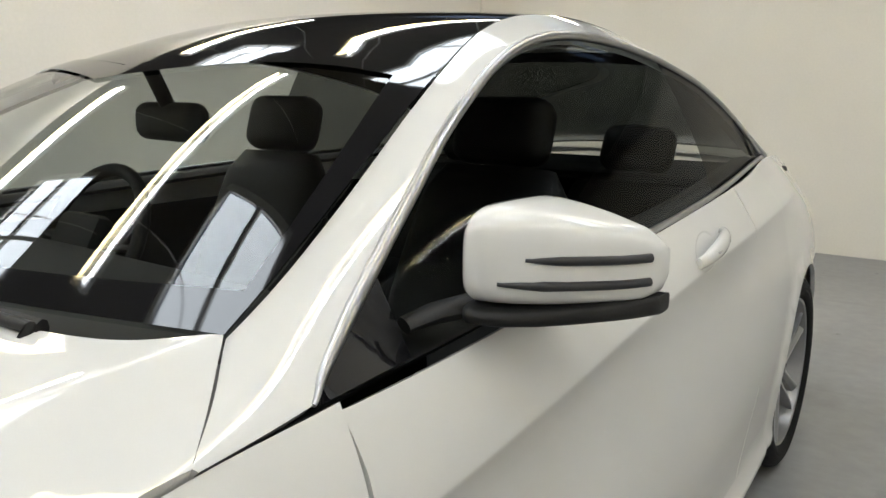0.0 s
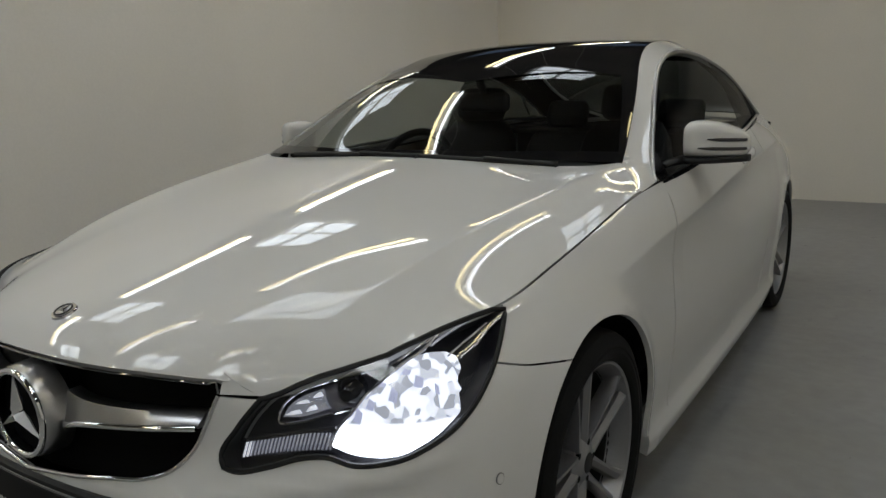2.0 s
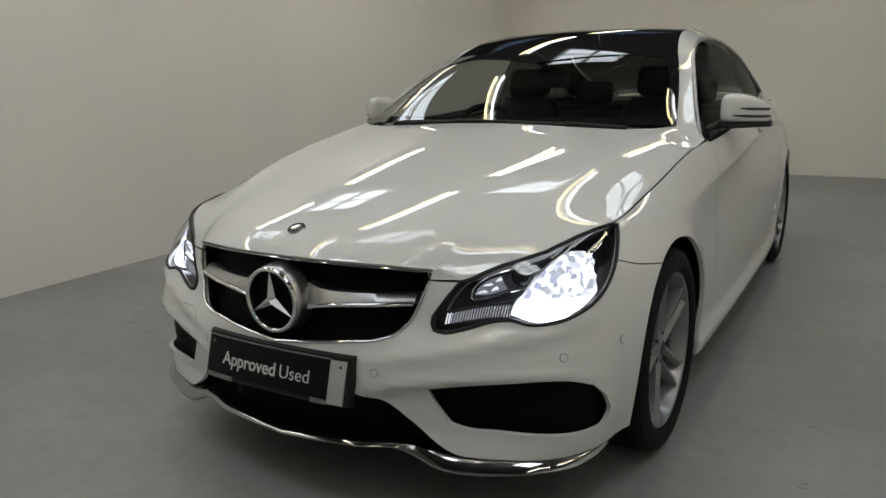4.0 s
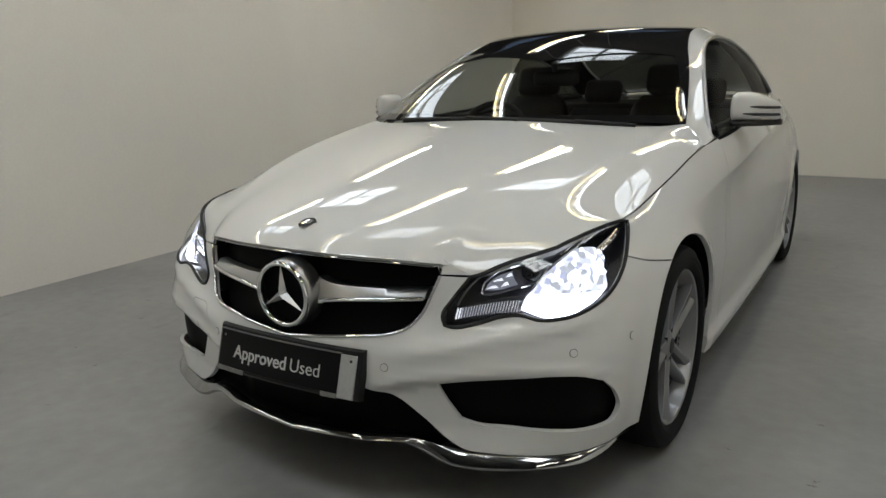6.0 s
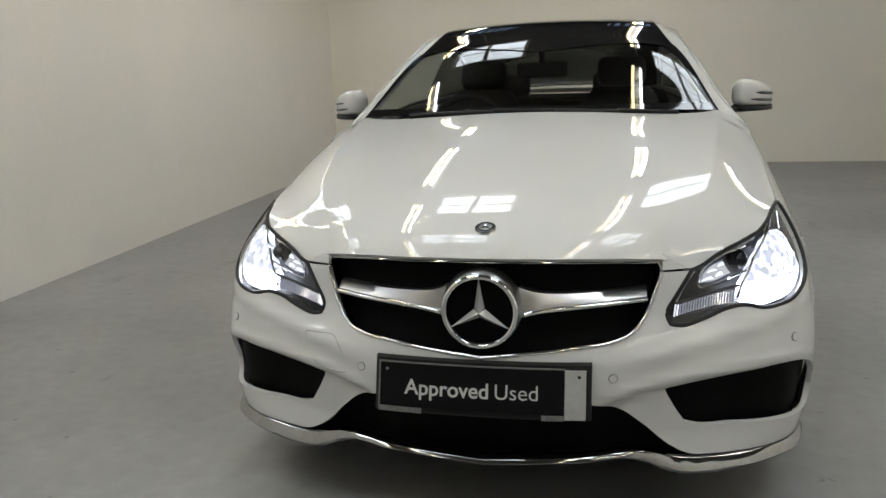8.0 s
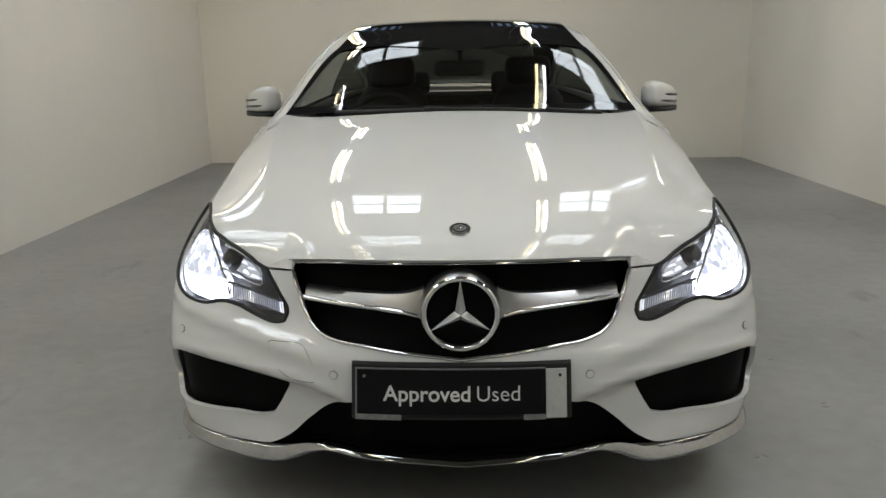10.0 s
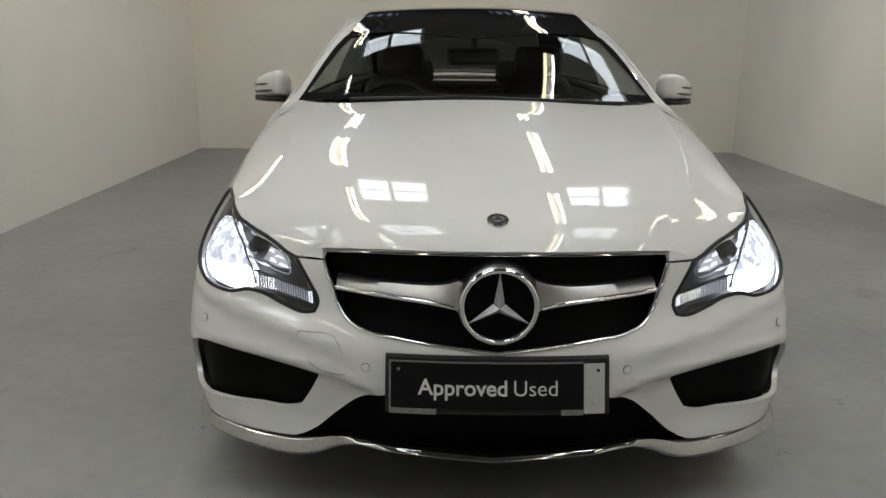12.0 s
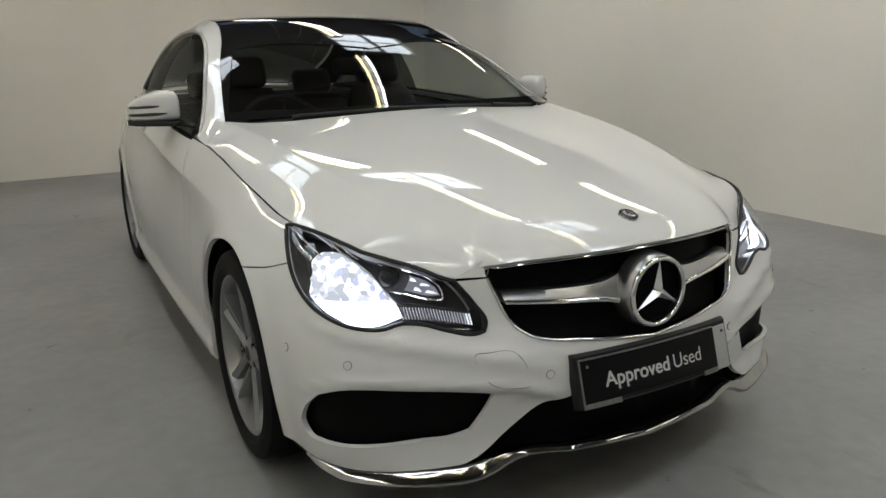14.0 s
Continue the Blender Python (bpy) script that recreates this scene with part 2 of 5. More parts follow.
intake_fold = fair([0.2, 0.27, 0.356, 0.472, 0.64, 0.814, 0.95, 1.05], [0.385, 0.40, 0.424, 0.442, 0.458, 0.461, 0.43, 0.39])


def side(u, z):
    """The body's skin below the windows: u metres along the plan from the nose (minus: the car's right), z the height."""
    u, z = np.broadcast_arrays(np.asarray(u, float), np.asarray(z, float))
    a = np.abs(u)
    p, q = plan_at(a), plan_at(a + 0.004)
    p0 = plan_at(np.maximum(a - 0.004, 0))
    tx, ty = (q - p0)[..., 0], (q - p0)[..., 1]
    ty = ty * np.clip(a / 0.08, 0, 1)
    n = np.hypot(tx, ty)
    table = np.moveaxis(lean_at(a), -1, 0)
    lv = np.array(LEVELS)
    m = np.gradient(table, lv, axis=0)
    i = np.clip(np.searchsorted(lv, z) - 1, 0, len(lv) - 2)
    h = lv[i + 1] - lv[i]
    k = np.clip((z - lv[i]) / h, -1, 2)
    pick = lambda arr, j: np.take_along_axis(arr, j[None], 0)[0]
    d = ((1 + 2 * k) * (1 - k) ** 2 * pick(table, i) + k * (1 - k) ** 2 * h * pick(m, i)
         + k * k * (3 - 2 * k) * pick(table, i + 1) + k * k * (k - 1) * h * pick(m, i + 1))
    # the line that rises along the doors, with the hollow below it
    y = p[..., 1]
    ridge = ridge_z(y)
    along = np.clip((y - 0.9) / 0.6, 0, 1) * np.clip((3.9 - y) / 0.6, 0, 1)
    off = z - ridge
    far = np.sqrt(off * off + 0.005 ** 2)
    d = d + along * np.where(off > 0, 0.009 * np.exp(-far / 0.07), 0.009 * np.exp(-far / 0.07) - 0.029 * (1 - np.exp(-(far - 0.005) / 0.07)) * np.exp(-(off / 0.24) ** 2))
    # the skirt under the doors flares out
    d = d + 0.018 * np.clip((0.285 - z) / 0.055, 0, 1) ** 1.5 * np.clip((y - 1.1) / 0.15, 0, 1) * np.clip((3.3 - y) / 0.15, 0, 1)
    # fold from the plate out over the side intakes, with the face below it set back
    fold = intake_fold(np.clip(a, 0.2, 1.05))
    step = lambda v: np.clip(v, 0, 1) ** 2 * (3 - 2 * np.clip(v, 0, 1))
    d = d - 0.022 * step((fold - z) / 0.03) * step((z - 0.2) / 0.1) * step((a - 0.24) / 0.1) * step((0.86 - a) / 0.25)
    d = d + 0.006 * np.exp(-((z - fold - 0.008) / 0.016) ** 2) * step((a - 0.27) / 0.1) * step((1.05 - a) / 0.25)
    shelf = 0.505 + 0.18 * (a - 0.36)
    d = d + 0.010 * np.exp(-((z - shelf) / 0.024) ** 2) * step((a - 0.28) / 0.15) * step((1.05 - a) / 0.25)
    # wheel arch lips stand out a little
    for yc in (0.775, 3.59):
        r = np.hypot(y - yc, z - 0.338)
        d = d + 0.012 * np.exp(-((r - 0.37) / 0.04) ** 2) * (z > 0.2)
    x = p[..., 0] + ty / n * d
    return np.stack([np.where(u < 0, -x, x), y - tx / n * d, z], -1)


def u_at(y):
    """The place along the plan, on the car's flank, at which it passes y."""
    return np.interp(y, PLAN_POINTS[300:1700, 1], PLAN_STEPS[300:1700])


# the seam between bonnet, headlamp and wing, and the bonnet's middle line
SEAM_LINE = [(0.47, 0.740), (0.545, 0.704), (0.664, 0.744), (0.855, 0.777), (0.98, 0.791), (1.10, 0.802), (1.195, 0.808), (1.343, 0.832), (1.6, 0.885), (1.76, 0.917), (1.9, 0.941), (2.0, 0.955), (2.2, 0.975)]
SEAM_RUN = spline(range(len(SEAM_LINE)), SEAM_LINE)(np.linspace(0, len(SEAM_LINE) - 1, 45))
SEAM_3D = side(SEAM_RUN[:, 0], SEAM_RUN[:, 1])
seam_x = spline(SEAM_3D[:, 1], SEAM_3D[:, 0])
seam_z = spline(SEAM_3D[:, 1], SEAM_3D[:, 2])
SEAM_FRONT = float(SEAM_3D[0, 1])
# middle line of the bonnet: an even bow that rolls over at the nose
MID_TERMS = [0.82729, 0.22091, -0.039377, -0.042523, -0.025095]


def bonnet_mid(y):
    y = np.maximum(np.asarray(y, float), -0.13)
    a, b, c, d, e = MID_TERMS
    return a + b * y + c * y * y + d * np.exp(-(y + 0.09) / 0.045) + e * np.exp(-(y + 0.09) / 0.18)


nose_run = [(0.2, -0.057), (0.33, -0.016), (0.40, 0.02), (0.44, 0.048), (0.6, 0.13), (0.8, 0.20)]
nose_line = fair([-x for x, _ in nose_run[::-1]] + [0] + [x for x, _ in nose_run], [y for _, y in nose_run[::-1]] + [-0.075] + [y for _, y in nose_run])
fold_x = fair([-0.1, 0.05, 0.14, 0.355, 0.573, 0.858, 1.11, 1.34], [0.37, 0.425, 0.47, 0.56, 0.61, 0.655, 0.687, 0.718])
flank_slope = fair([0.0, 0.1, 0.24, 0.42, 0.6, 0.8, 1.0, 1.2], [-0.18, -0.22, -0.31, -0.44, -0.51, -0.52, -0.47, -0.42])
ease = lambda v: np.clip(v, 0, 1) ** 2 * (3 - 2 * np.clip(v, 0, 1))


def bonnet(x, y):
    x, y = np.broadcast_arrays(np.asarray(x, float), np.asarray(y, float))
    ax = np.abs(x)
    ys = np.maximum(y, SEAM_FRONT)
    sx = seam_x(ys)
    fold = np.minimum(fold_x(y), sx - 0.012)

    def crown(q):
        """The plain bowed sheet; near the leading edge it follows the edge, which sweeps back to the sides."""
        n = nose_line(q)
        return bonnet_mid(y - (n + 0.075) * np.exp(-(np.maximum(y - n, 0) / 0.33) ** 2)) - (0.0790 + 0.0538 * y) * q ** 2 + (0.1116 + 0.0375 * y) * q ** 4
    # outside the long fold a flank slopes down to the headlamp and the wing
    z, zf = crown(ax), crown(fold)
    o, wide = ax - fold, np.maximum(sx - fold, 0.012)
    fall = (crown(fold + 0.001) - crown(fold - 0.001)) / 0.002 - 0.07
    k = np.maximum(o, 0) / wide
    slope = 0.5 * (flank_slope(y) + fall - np.sqrt((flank_slope(y) - fall) ** 2 + 0.004))
    flank = zf + slope * o * (0.88 + 0.12 * np.maximum(o, 0) / 0.16)
    foot = zf + slope * wide * (0.88 + 0.12 * wide / 0.16)
    flank = flank + (seam_z(ys) - foot) * np.minimum(k, 1.2) ** 4
    creased = 0.5 * (z + flank - np.sqrt((z - flank) ** 2 + 0.0022 ** 2))
    z = z + (creased - z) * ease((y - 0.03) / 0.1)
    z = z - 0.0135 * np.clip(ax / 0.4316, 0, 1.05) ** 6 * np.exp(-(np.maximum(y - nose_line(ax), 0) / 0.07) ** 2)
    # towards the screen the edge runs level with the pillar's foot
    w = ease(ease((y - 1.09) / 0.15) * np.clip(o / 0.09, 0, 1))
    foot = belt_z(y) + (top_z(y) - belt_z(y)) * np.maximum(1 - np.minimum(ax / belt_x(y), 1) ** 2, 1e-9) ** cabin_q(y)
    z = np.where(o > 0, z + (foot - z) * w, z)
    return np.stack([x, y, z], -1)


belt_x = fair([1.0, 1.3, 1.7, 2.2, 2.7, 3.1, 3.6, 4.0, 4.3], [0.815, 0.822, 0.822, 0.815, 0.790, 0.745, 0.675, 0.605, 0.54])
belt_z = fair([1.0, 1.3, 1.7, 2.2, 2.7, 3.1, 3.6, 4.0, 4.3], [0.93, 0.952, 0.975, 1.0, 1.025, 1.043, 1.055, 1.045, 1.03])
top_z = fair([0.95, 1.1, 1.3, 1.5, 1.7, 1.9, 2.05, 2.3, 2.6, 2.9, 3.2, 3.5, 3.8, 4.1, 4.3],
               [0.91, 0.985, 1.097, 1.207, 1.300, 1.368, 1.406, 1.434, 1.439, 1.422, 1.38, 1.31, 1.22, 1.12, 1.05])
cabin_q = spline([1.0, 1.2, 1.35, 1.5, 1.62, 1.87, 2.07, 2.25, 2.5, 2.8, 3.1, 3.4, 3.6, 4.3], [1.0, 0.76, 0.72, 0.58, 0.475, 0.33, 0.337, 0.416, 0.455, 0.501, 0.532, 0.60, 0.68, 0.68])
# the roof rails stand fuller than the glass between them
fuller = spline([0.9, 1.3, 1.7, 1.9, 2.07, 2.25, 2.5, 2.8, 3.1, 3.4, 3.7, 4.0, 4.3], [0, 0, 0, 0, 0.03, 0.07, 0.08, 0.08, 0.075, 0.06, 0.03, 0, 0])


def cabin(y, a):
    """Windows and roof: a from -1 (right waistline) over 0 (middle of the roof) to 1 (left waistline)."""
    y, a = np.broadcast_arrays(np.asarray(y, float), np.asarray(a, float))
    t = np.abs(a) * np.pi / 2
    x = belt_x(y) * np.sin(t) * np.sign(a)
    z = belt_z(y) + np.maximum(top_z(y) + fuller(y) - belt_z(y), 0.005) * np.maximum(np.cos(t), 1e-9) ** (2 * cabin_q(y))
    return np.stack([x, y + 0 * x, z], -1)


def across(*points):
    """Turns places (y, x) on the cabin into its own measures (y, a)."""
    return [(y, 2 / math.pi * math.asin(max(-1.0, min(1.0, x / float(belt_x(y)))))) for y, x in points]


GLASS_EDGE = [(1.335, 0.722), (1.42, 0.703), (1.49, 0.687), (1.62, 0.656), (1.73, 0.627), (1.86, 0.588), (1.95, 0.562), (2.1, 0.530), (2.3, 0.514), (2.75, 0.500), (3.2, 0.45)]
glass_x = fair(*zip(*GLASS_EDGE))
glass_z = fair([y for y, _ in GLASS_EDGE], [float(cabin(*p)[2]) for p in across(*GLASS_EDGE)])


def glass(y, a):
    """Windscreen and roof glass, in the cabin's measures: an even bow between the two edges."""
    y, a = np.broadcast_arrays(np.asarray(y, float), np.asarray(a, float))
    x = belt_x(y) * np.sin(a * np.pi / 2)
    k = np.abs(x) / glass_x(y)
    roof = top_z(y) + (glass_z(y) - top_z(y)) * k ** 2.1
    q, x2 = y - 1.5, x * x
    screen_z = 1.1922 + 0.52914 * q - 0.0906 * q * q - 0.5218 * q ** 3 - x2 * (0.1342 - 0.1409 * q - 0.0965 * q * q) - x2 * x2 * (0.1567 + 0.651 * q)
    return np.stack([x, y + 0 * x, screen_z + (roof - screen_z) * ease((y - 1.70) / 0.22)], -1)


# ---- building helpers ----
def part(name, bm, material, parent=None, label=""):
    """Links a bmesh (or a mesh) as one object under parent."""
    if isinstance(bm, bmesh.types.BMesh):
        me = bpy.data.meshes.new(name)
        bm.normal_update()
        bm.to_mesh(me)
        bm.free()
    else:
        me = bm
    ob = new(name, me)
    for m in material if isinstance(material, (list, tuple)) else [material]:
        me.materials.append(m)
    if parent is not None:
        ob.parent = parent
    if label:
        ob["label"] = label
    return ob


def smooth_all(bm, sharp=35):
    for f in bm.faces:
        f.smooth = True
    for e in bm.edges:
        e.smooth = not (len(e.link_faces) == 2 and e.calc_face_angle(0) > radians(sharp))
    return bm


def box(bm, centre, size, bevel=0.0, turn=None, segments=2):
    """Adds a bevelled block to bm."""
    m = Matrix.Translation(centre) @ (turn.to_4x4() if turn is not None else Matrix()) @ Matrix.Diagonal((*size, 1))
    made = bmesh.ops.create_cube(bm, size=1, matrix=m)
    if bevel:
        edges = {e for v in made["verts"] for e in v.link_edges}
        bmesh.ops.bevel(bm, geom=list(edges), offset=bevel, segments=segments, affect="EDGES", profile=0.5)
    return bm


def block(centre, size, bevel=0.0, turn=None, segments=2):
    return smooth_all(box(bmesh.new(), centre, size, bevel, turn, segments))


def cylinder(bm, a, b, r1, r2=None, n=24, caps=True):
    a, b = Vector(a), Vector(b)
    d = b - a
    m = Matrix.Translation((a + b) / 2) @ d.to_track_quat("Z", "Y").to_matrix().to_4x4()
    bmesh.ops.create_cone(bm, cap_ends=caps, segments=n, radius1=r1, radius2=r1 if r2 is None else r2, depth=d.length, matrix=m)
    return bm


def spun(profile, n=64, axis="X"):
    """A solid of revolution from (radius, along) pairs, about the X axis."""
    bm = bmesh.new()
    rings = []
    for k in range(n):
        a = 2 * math.pi * k / n
        rings.append([bm.verts.new((h, r * math.cos(a), r * math.sin(a))) for r, h in profile])
    for k in range(n):
        p, q = rings[k], rings[(k + 1) % n]
        for i in range(len(profile) - 1):
            bm.faces.new((p[i], q[i], q[i + 1], p[i + 1]))
    bmesh.ops.remove_doubles(bm, verts=bm.verts, dist=1e-6)
    bmesh.ops.recalc_face_normals(bm, faces=bm.faces)
    return smooth_all(bm, 30)


def tube(points, radius, n=10, closed=False, flat=1.0, up=(0, 0, 1)):
    """A bar along points; flat squeezes it along the up direction."""
    bm = bmesh.new()
    pts = [Vector(p) for p in points]
    rings = []
    for i, p in enumerate(pts):
        a = pts[i - 1] if i or closed else p
        b = pts[(i + 1) % len(pts)] if i < len(pts) - 1 or closed else p
        d = (b - a).normalized()
        s = d.cross(Vector(up)).normalized()
        t = s.cross(d).normalized()
        r = radius(i / max(1, len(pts) - 1)) if callable(radius) else radius
        rings.append([bm.verts.new(p + s * r * math.cos(2 * math.pi * k / n) + t * r * flat * math.sin(2 * math.pi * k / n)) for k in range(n)])
    for i in range(len(rings) if closed else len(rings) - 1):
        p, q = rings[i], rings[(i + 1) % len(rings)]
        for k in range(n):
            bm.faces.new((p[k], p[(k + 1) % n], q[(k + 1) % n], q[k]))
    if not closed:
        bm.faces.new(rings[0][::-1])
        bm.faces.new(rings[-1])
    bmesh.ops.recalc_face_normals(bm, faces=bm.faces)
    return smooth_all(bm, 50)


def loft(rings, cap=True, sharp=50):
    """A skin over closed rings of equal count."""
    bm = bmesh.new()
    vs = [[bm.verts.new(p) for p in ring] for ring in rings]
    n = len(vs[0])
    for p, q in zip(vs, vs[1:]):
        for k in range(n):
            bm.faces.new((p[k], p[(k + 1) % n], q[(k + 1) % n], q[k]))
    if cap:
        bm.faces.new(vs[0][::-1])
        bm.faces.new(vs[-1])
    bmesh.ops.recalc_face_normals(bm, faces=bm.faces)
    return smooth_all(bm, sharp)


def line(points, step=0.012, curved=True):
    """Points at even steps along a (curved) open line."""
    pts = np.array(points, float)
    t = np.r_[0, np.cumsum(np.maximum(np.linalg.norm(np.diff(pts, axis=0), axis=1), 1e-6))]
    n = max(1, int(math.ceil(t[-1] / step)))
    at = np.linspace(0, t[-1], n + 1)
    return spline(t, pts)(at) if curved and len(pts) > 2 else np.stack([np.interp(at, t, pts[:, k]) for k in range(pts.shape[1])], -1)


def ring(*lines):
    """Joins open lines, end to end, into one closed outline."""
    return np.concatenate([np.asarray(l)[:-1] for l in lines])


def flip(outline):
    """The same outline on the car's other side."""
    return np.asarray(outline)[::-1] * [-1, 1]


def within(poly, pts):
    x, y = pts[:, 0], pts[:, 1]
    inside = np.zeros(len(pts), bool)
    for (x0, y0), (x1, y1) in zip(poly, np.roll(poly, -1, 0)):
        if y0 != y1:
            inside ^= ((y0 > y) != (y1 > y)) & (x < (x1 - x0) * (y - y0) / (y1 - y0) + x0)
    return inside


def inset(poly, d):
    area = np.sum(poly[:, 0] * np.roll(poly[:, 1], -1) - np.roll(poly[:, 0], -1) * poly[:, 1])
    e = np.roll(poly, -1, 0) - np.roll(poly, 1, 0)
    n = np.stack([-e[:, 1], e[:, 0]], -1) / np.maximum(np.linalg.norm(e, axis=1), 1e-9)[:, None]
    return poly + n * d * np.sign(area)


def panel(name, skin, outline, material, parent, holes=(), step=0.025, gap=0.002, flange=0.015, scale=(1, 1), lift=0.0, label="", guides=()):
    """A sheet trimmed out of a body surface, with its edge turned inwards."""
    from_mid = Vector((0, 2.2, 0.45))
    sc = np.array(scale, float)

    def dense(p):
        p = np.asarray(p, float) * sc
        out = []
        for a, b in zip(p, np.roll(p, -1, 0)):
            k = max(1, int(math.ceil(np.linalg.norm(b - a) / step)))
            out += [a + (b - a) * i / k for i in range(k)]
        return np.array(out)

    loops = [inset(dense(outline), gap)] + [inset(dense(h), -gap) for h in holes]
    lo, hi = loops[0].min(0), loops[0].max(0)
    g = np.stack(np.meshgrid(np.arange(lo[0], hi[0], step), np.arange(lo[1], hi[1], step)), -1).reshape(-1, 2)
    keep = within(loops[0], g)
    for h in loops[1:]:
        keep &= ~within(h, g)
    g = g[keep]
    rim = np.concatenate(loops)
    tracks = []
    for guide in guides:
        run = line(np.asarray(guide, float) * sc, step * 0.8)
        ok = within(loops[0], run)
        for h in loops[1:]:
            ok &= ~within(h, run)
        ok &= np.array([np.min(np.sum((rim - p) ** 2, 1)) for p in run]) > (0.3 * step) ** 2
        tracks.append((run, ok))
    if tracks:
        rim = np.concatenate([rim] + [r[k] for r, k in tracks])
    near = np.array([np.min(np.sum((rim - p) ** 2, 1)) for p in g]) if len(g) else np.zeros(0)
    g = g[near > (0.45 * step) ** 2] if len(g) else g
    coords = [Vector(p) for p in np.concatenate([rim, g])]
    edges, at = [], 0
    for lp in loops:
        edges += [(at + i, at + (i + 1) % len(lp)) for i in range(len(lp))]
        at += len(lp)
    for run, ok in tracks:
        for i in range(len(run) - 1):
            at += bool(ok[i])
            if ok[i] and ok[i + 1]:
                edges.append((at - 1, at))
        at += bool(ok[-1])
    verts, _, faces, *_ = geometry.delaunay_2d_cdt(coords, edges, [], 0, 1e-7)
    uvs = np.array([v[:] for v in verts])
    cent = np.array([uvs[list(f)].mean(0) for f in faces])
    ok = within(loops[0], cent)
    for h in loops[1:]:
        ok &= ~within(h, cent)
    faces = [f for f, k in zip(faces, ok) if k]
    q = uvs / sc
    e = 1e-4
    pos = skin(q[:, 0], q[:, 1])
    nor = np.cross(skin(q[:, 0] + e, q[:, 1]) - skin(q[:, 0] - e, q[:, 1]), skin(q[:, 0], q[:, 1] + e) - skin(q[:, 0], q[:, 1] - e))
    nor /= np.maximum(np.linalg.norm(nor, axis=1), 1e-12)[:, None]
    used = sorted({i for f in faces for i in f})
    if np.sum(nor[used] * (pos[used] - np.array(from_mid))) < 0:
        nor = -nor
    pos = pos + nor * lift
    remap = {i: k for k, i in enumerate(used)}
    vs = [pos[i] for i in used]
    ns = [nor[i] for i in used]
    polys, loop_n, count = [], [], {}
    for f in faces:
        a, b, c = (pos[i] for i in f)
        if np.dot(np.cross(b - a, c - a), nor[f[0]]) < 0:
            f = f[::-1]
        polys.append([remap[i] for i in f])
        loop_n += [ns[remap[i]] for i in f]
        for i, j in zip(f, list(f[1:]) + [f[0]]):
            count[(remap[i], remap[j])] = True
    if flange:
        for i, j in [k for k in count if (k[1], k[0]) not in count]:
            b = len(vs)
            vs += [vs[i], vs[j], vs[j] - ns[j] * flange, vs[i] - ns[i] * flange]
            ns += [None] * 4
            polys.append([b + 1, b, b + 3, b + 2])
            fn = np.cross(vs[b] - vs[b + 1], vs[b + 3] - vs[b + 1])
            fn = fn / max(np.linalg.norm(fn), 1e-12)
            loop_n += [fn] * 4
    me = bpy.data.meshes.new(name)
    me.from_pydata([tuple(v) for v in vs], [], polys)
    me.polygons.foreach_set("use_smooth", [True] * len(polys))
    me.normals_split_custom_set([tuple(n) for n in loop_n])
    return part(name, me, material, parent, label)

# ---- the room ----
def slab(name, corners, thick, mat, holes=()):
    """A wall, floor or ceiling: a flat quad thickened away from its seen face."""
    bm = bmesh.new()
    f = bm.faces.new([bm.verts.new(c) for c in corners])
    bm.normal_update()
    n = f.normal.copy()
    made = bmesh.ops.extrude_face_region(bm, geom=[f])
    for v in made["geom"]:
        if isinstance(v, bmesh.types.BMVert):
            v.co -= n * thick
    bmesh.ops.recalc_face_normals(bm, faces=bm.faces)
    return tagged(part(name, bm, mat), kind="structure")


BACK, FRONT, FAR = 7.97, -5.0, 9.0
LEFT = lambda y: -3.15 - 0.026 * y
RIGHT = 3.67
tagged(slab("floor", [(-FAR, -FAR, 0), (FAR, -FAR, 0), (FAR, 13, 0), (-FAR, 13, 0)], 0.2, FLOOR), "grey painted concrete floor with scuffs and tyre marks", "floor")
wall_left = tagged(slab("wall_left", [(LEFT(FRONT), FRONT, 0), (LEFT(BACK), BACK, 0), (LEFT(BACK), BACK, PARTITION), (LEFT(FRONT), FRONT, PARTITION)][::-1], 0.12, WALL), "plain cream painted partition with faint panel joints", "wall")
wall_right = tagged(slab("wall_right", [(RIGHT, FRONT, 0), (RIGHT, BACK, 0), (RIGHT, BACK, PARTITION), (RIGHT, FRONT, PARTITION)], 0.12, WALL), "plain cream painted partition with faint panel joints", "wall")
tagged(slab("wall_back", [(-4.2, BACK, 0), (4.2, BACK, 0), (4.2, BACK, PARTITION), (-4.2, BACK, PARTITION)][::-1], 0.12, WALL_BEIGE), "plain beige painted end partition", "wall")
# outer hall walls, unseen, added as a shell round the bay
for name, c in (("wall_north", [(-FAR, 12.5, 0), (FAR, 12.5, 0), (FAR, 12.5, CEILING), (-FAR, 12.5, CEILING)][::-1]), ("wall_south", [(-FAR, -8.5, 0), (FAR, -8.5, 0), (FAR, -8.5, CEILING), (-FAR, -8.5, CEILING)]),
                ("wall_west", [(-8.5, -FAR, 0), (-8.5, 13, 0), (-8.5, 13, CEILING), (-8.5, -FAR, CEILING)][::-1]), ("wall_east", [(8.5, -FAR, 0), (8.5, 13, 0), (8.5, 13, CEILING), (8.5, -FAR, CEILING)])):
    tagged(slab(name, c, 0.2, WALL), "plain cream painted hall wall", "wall")

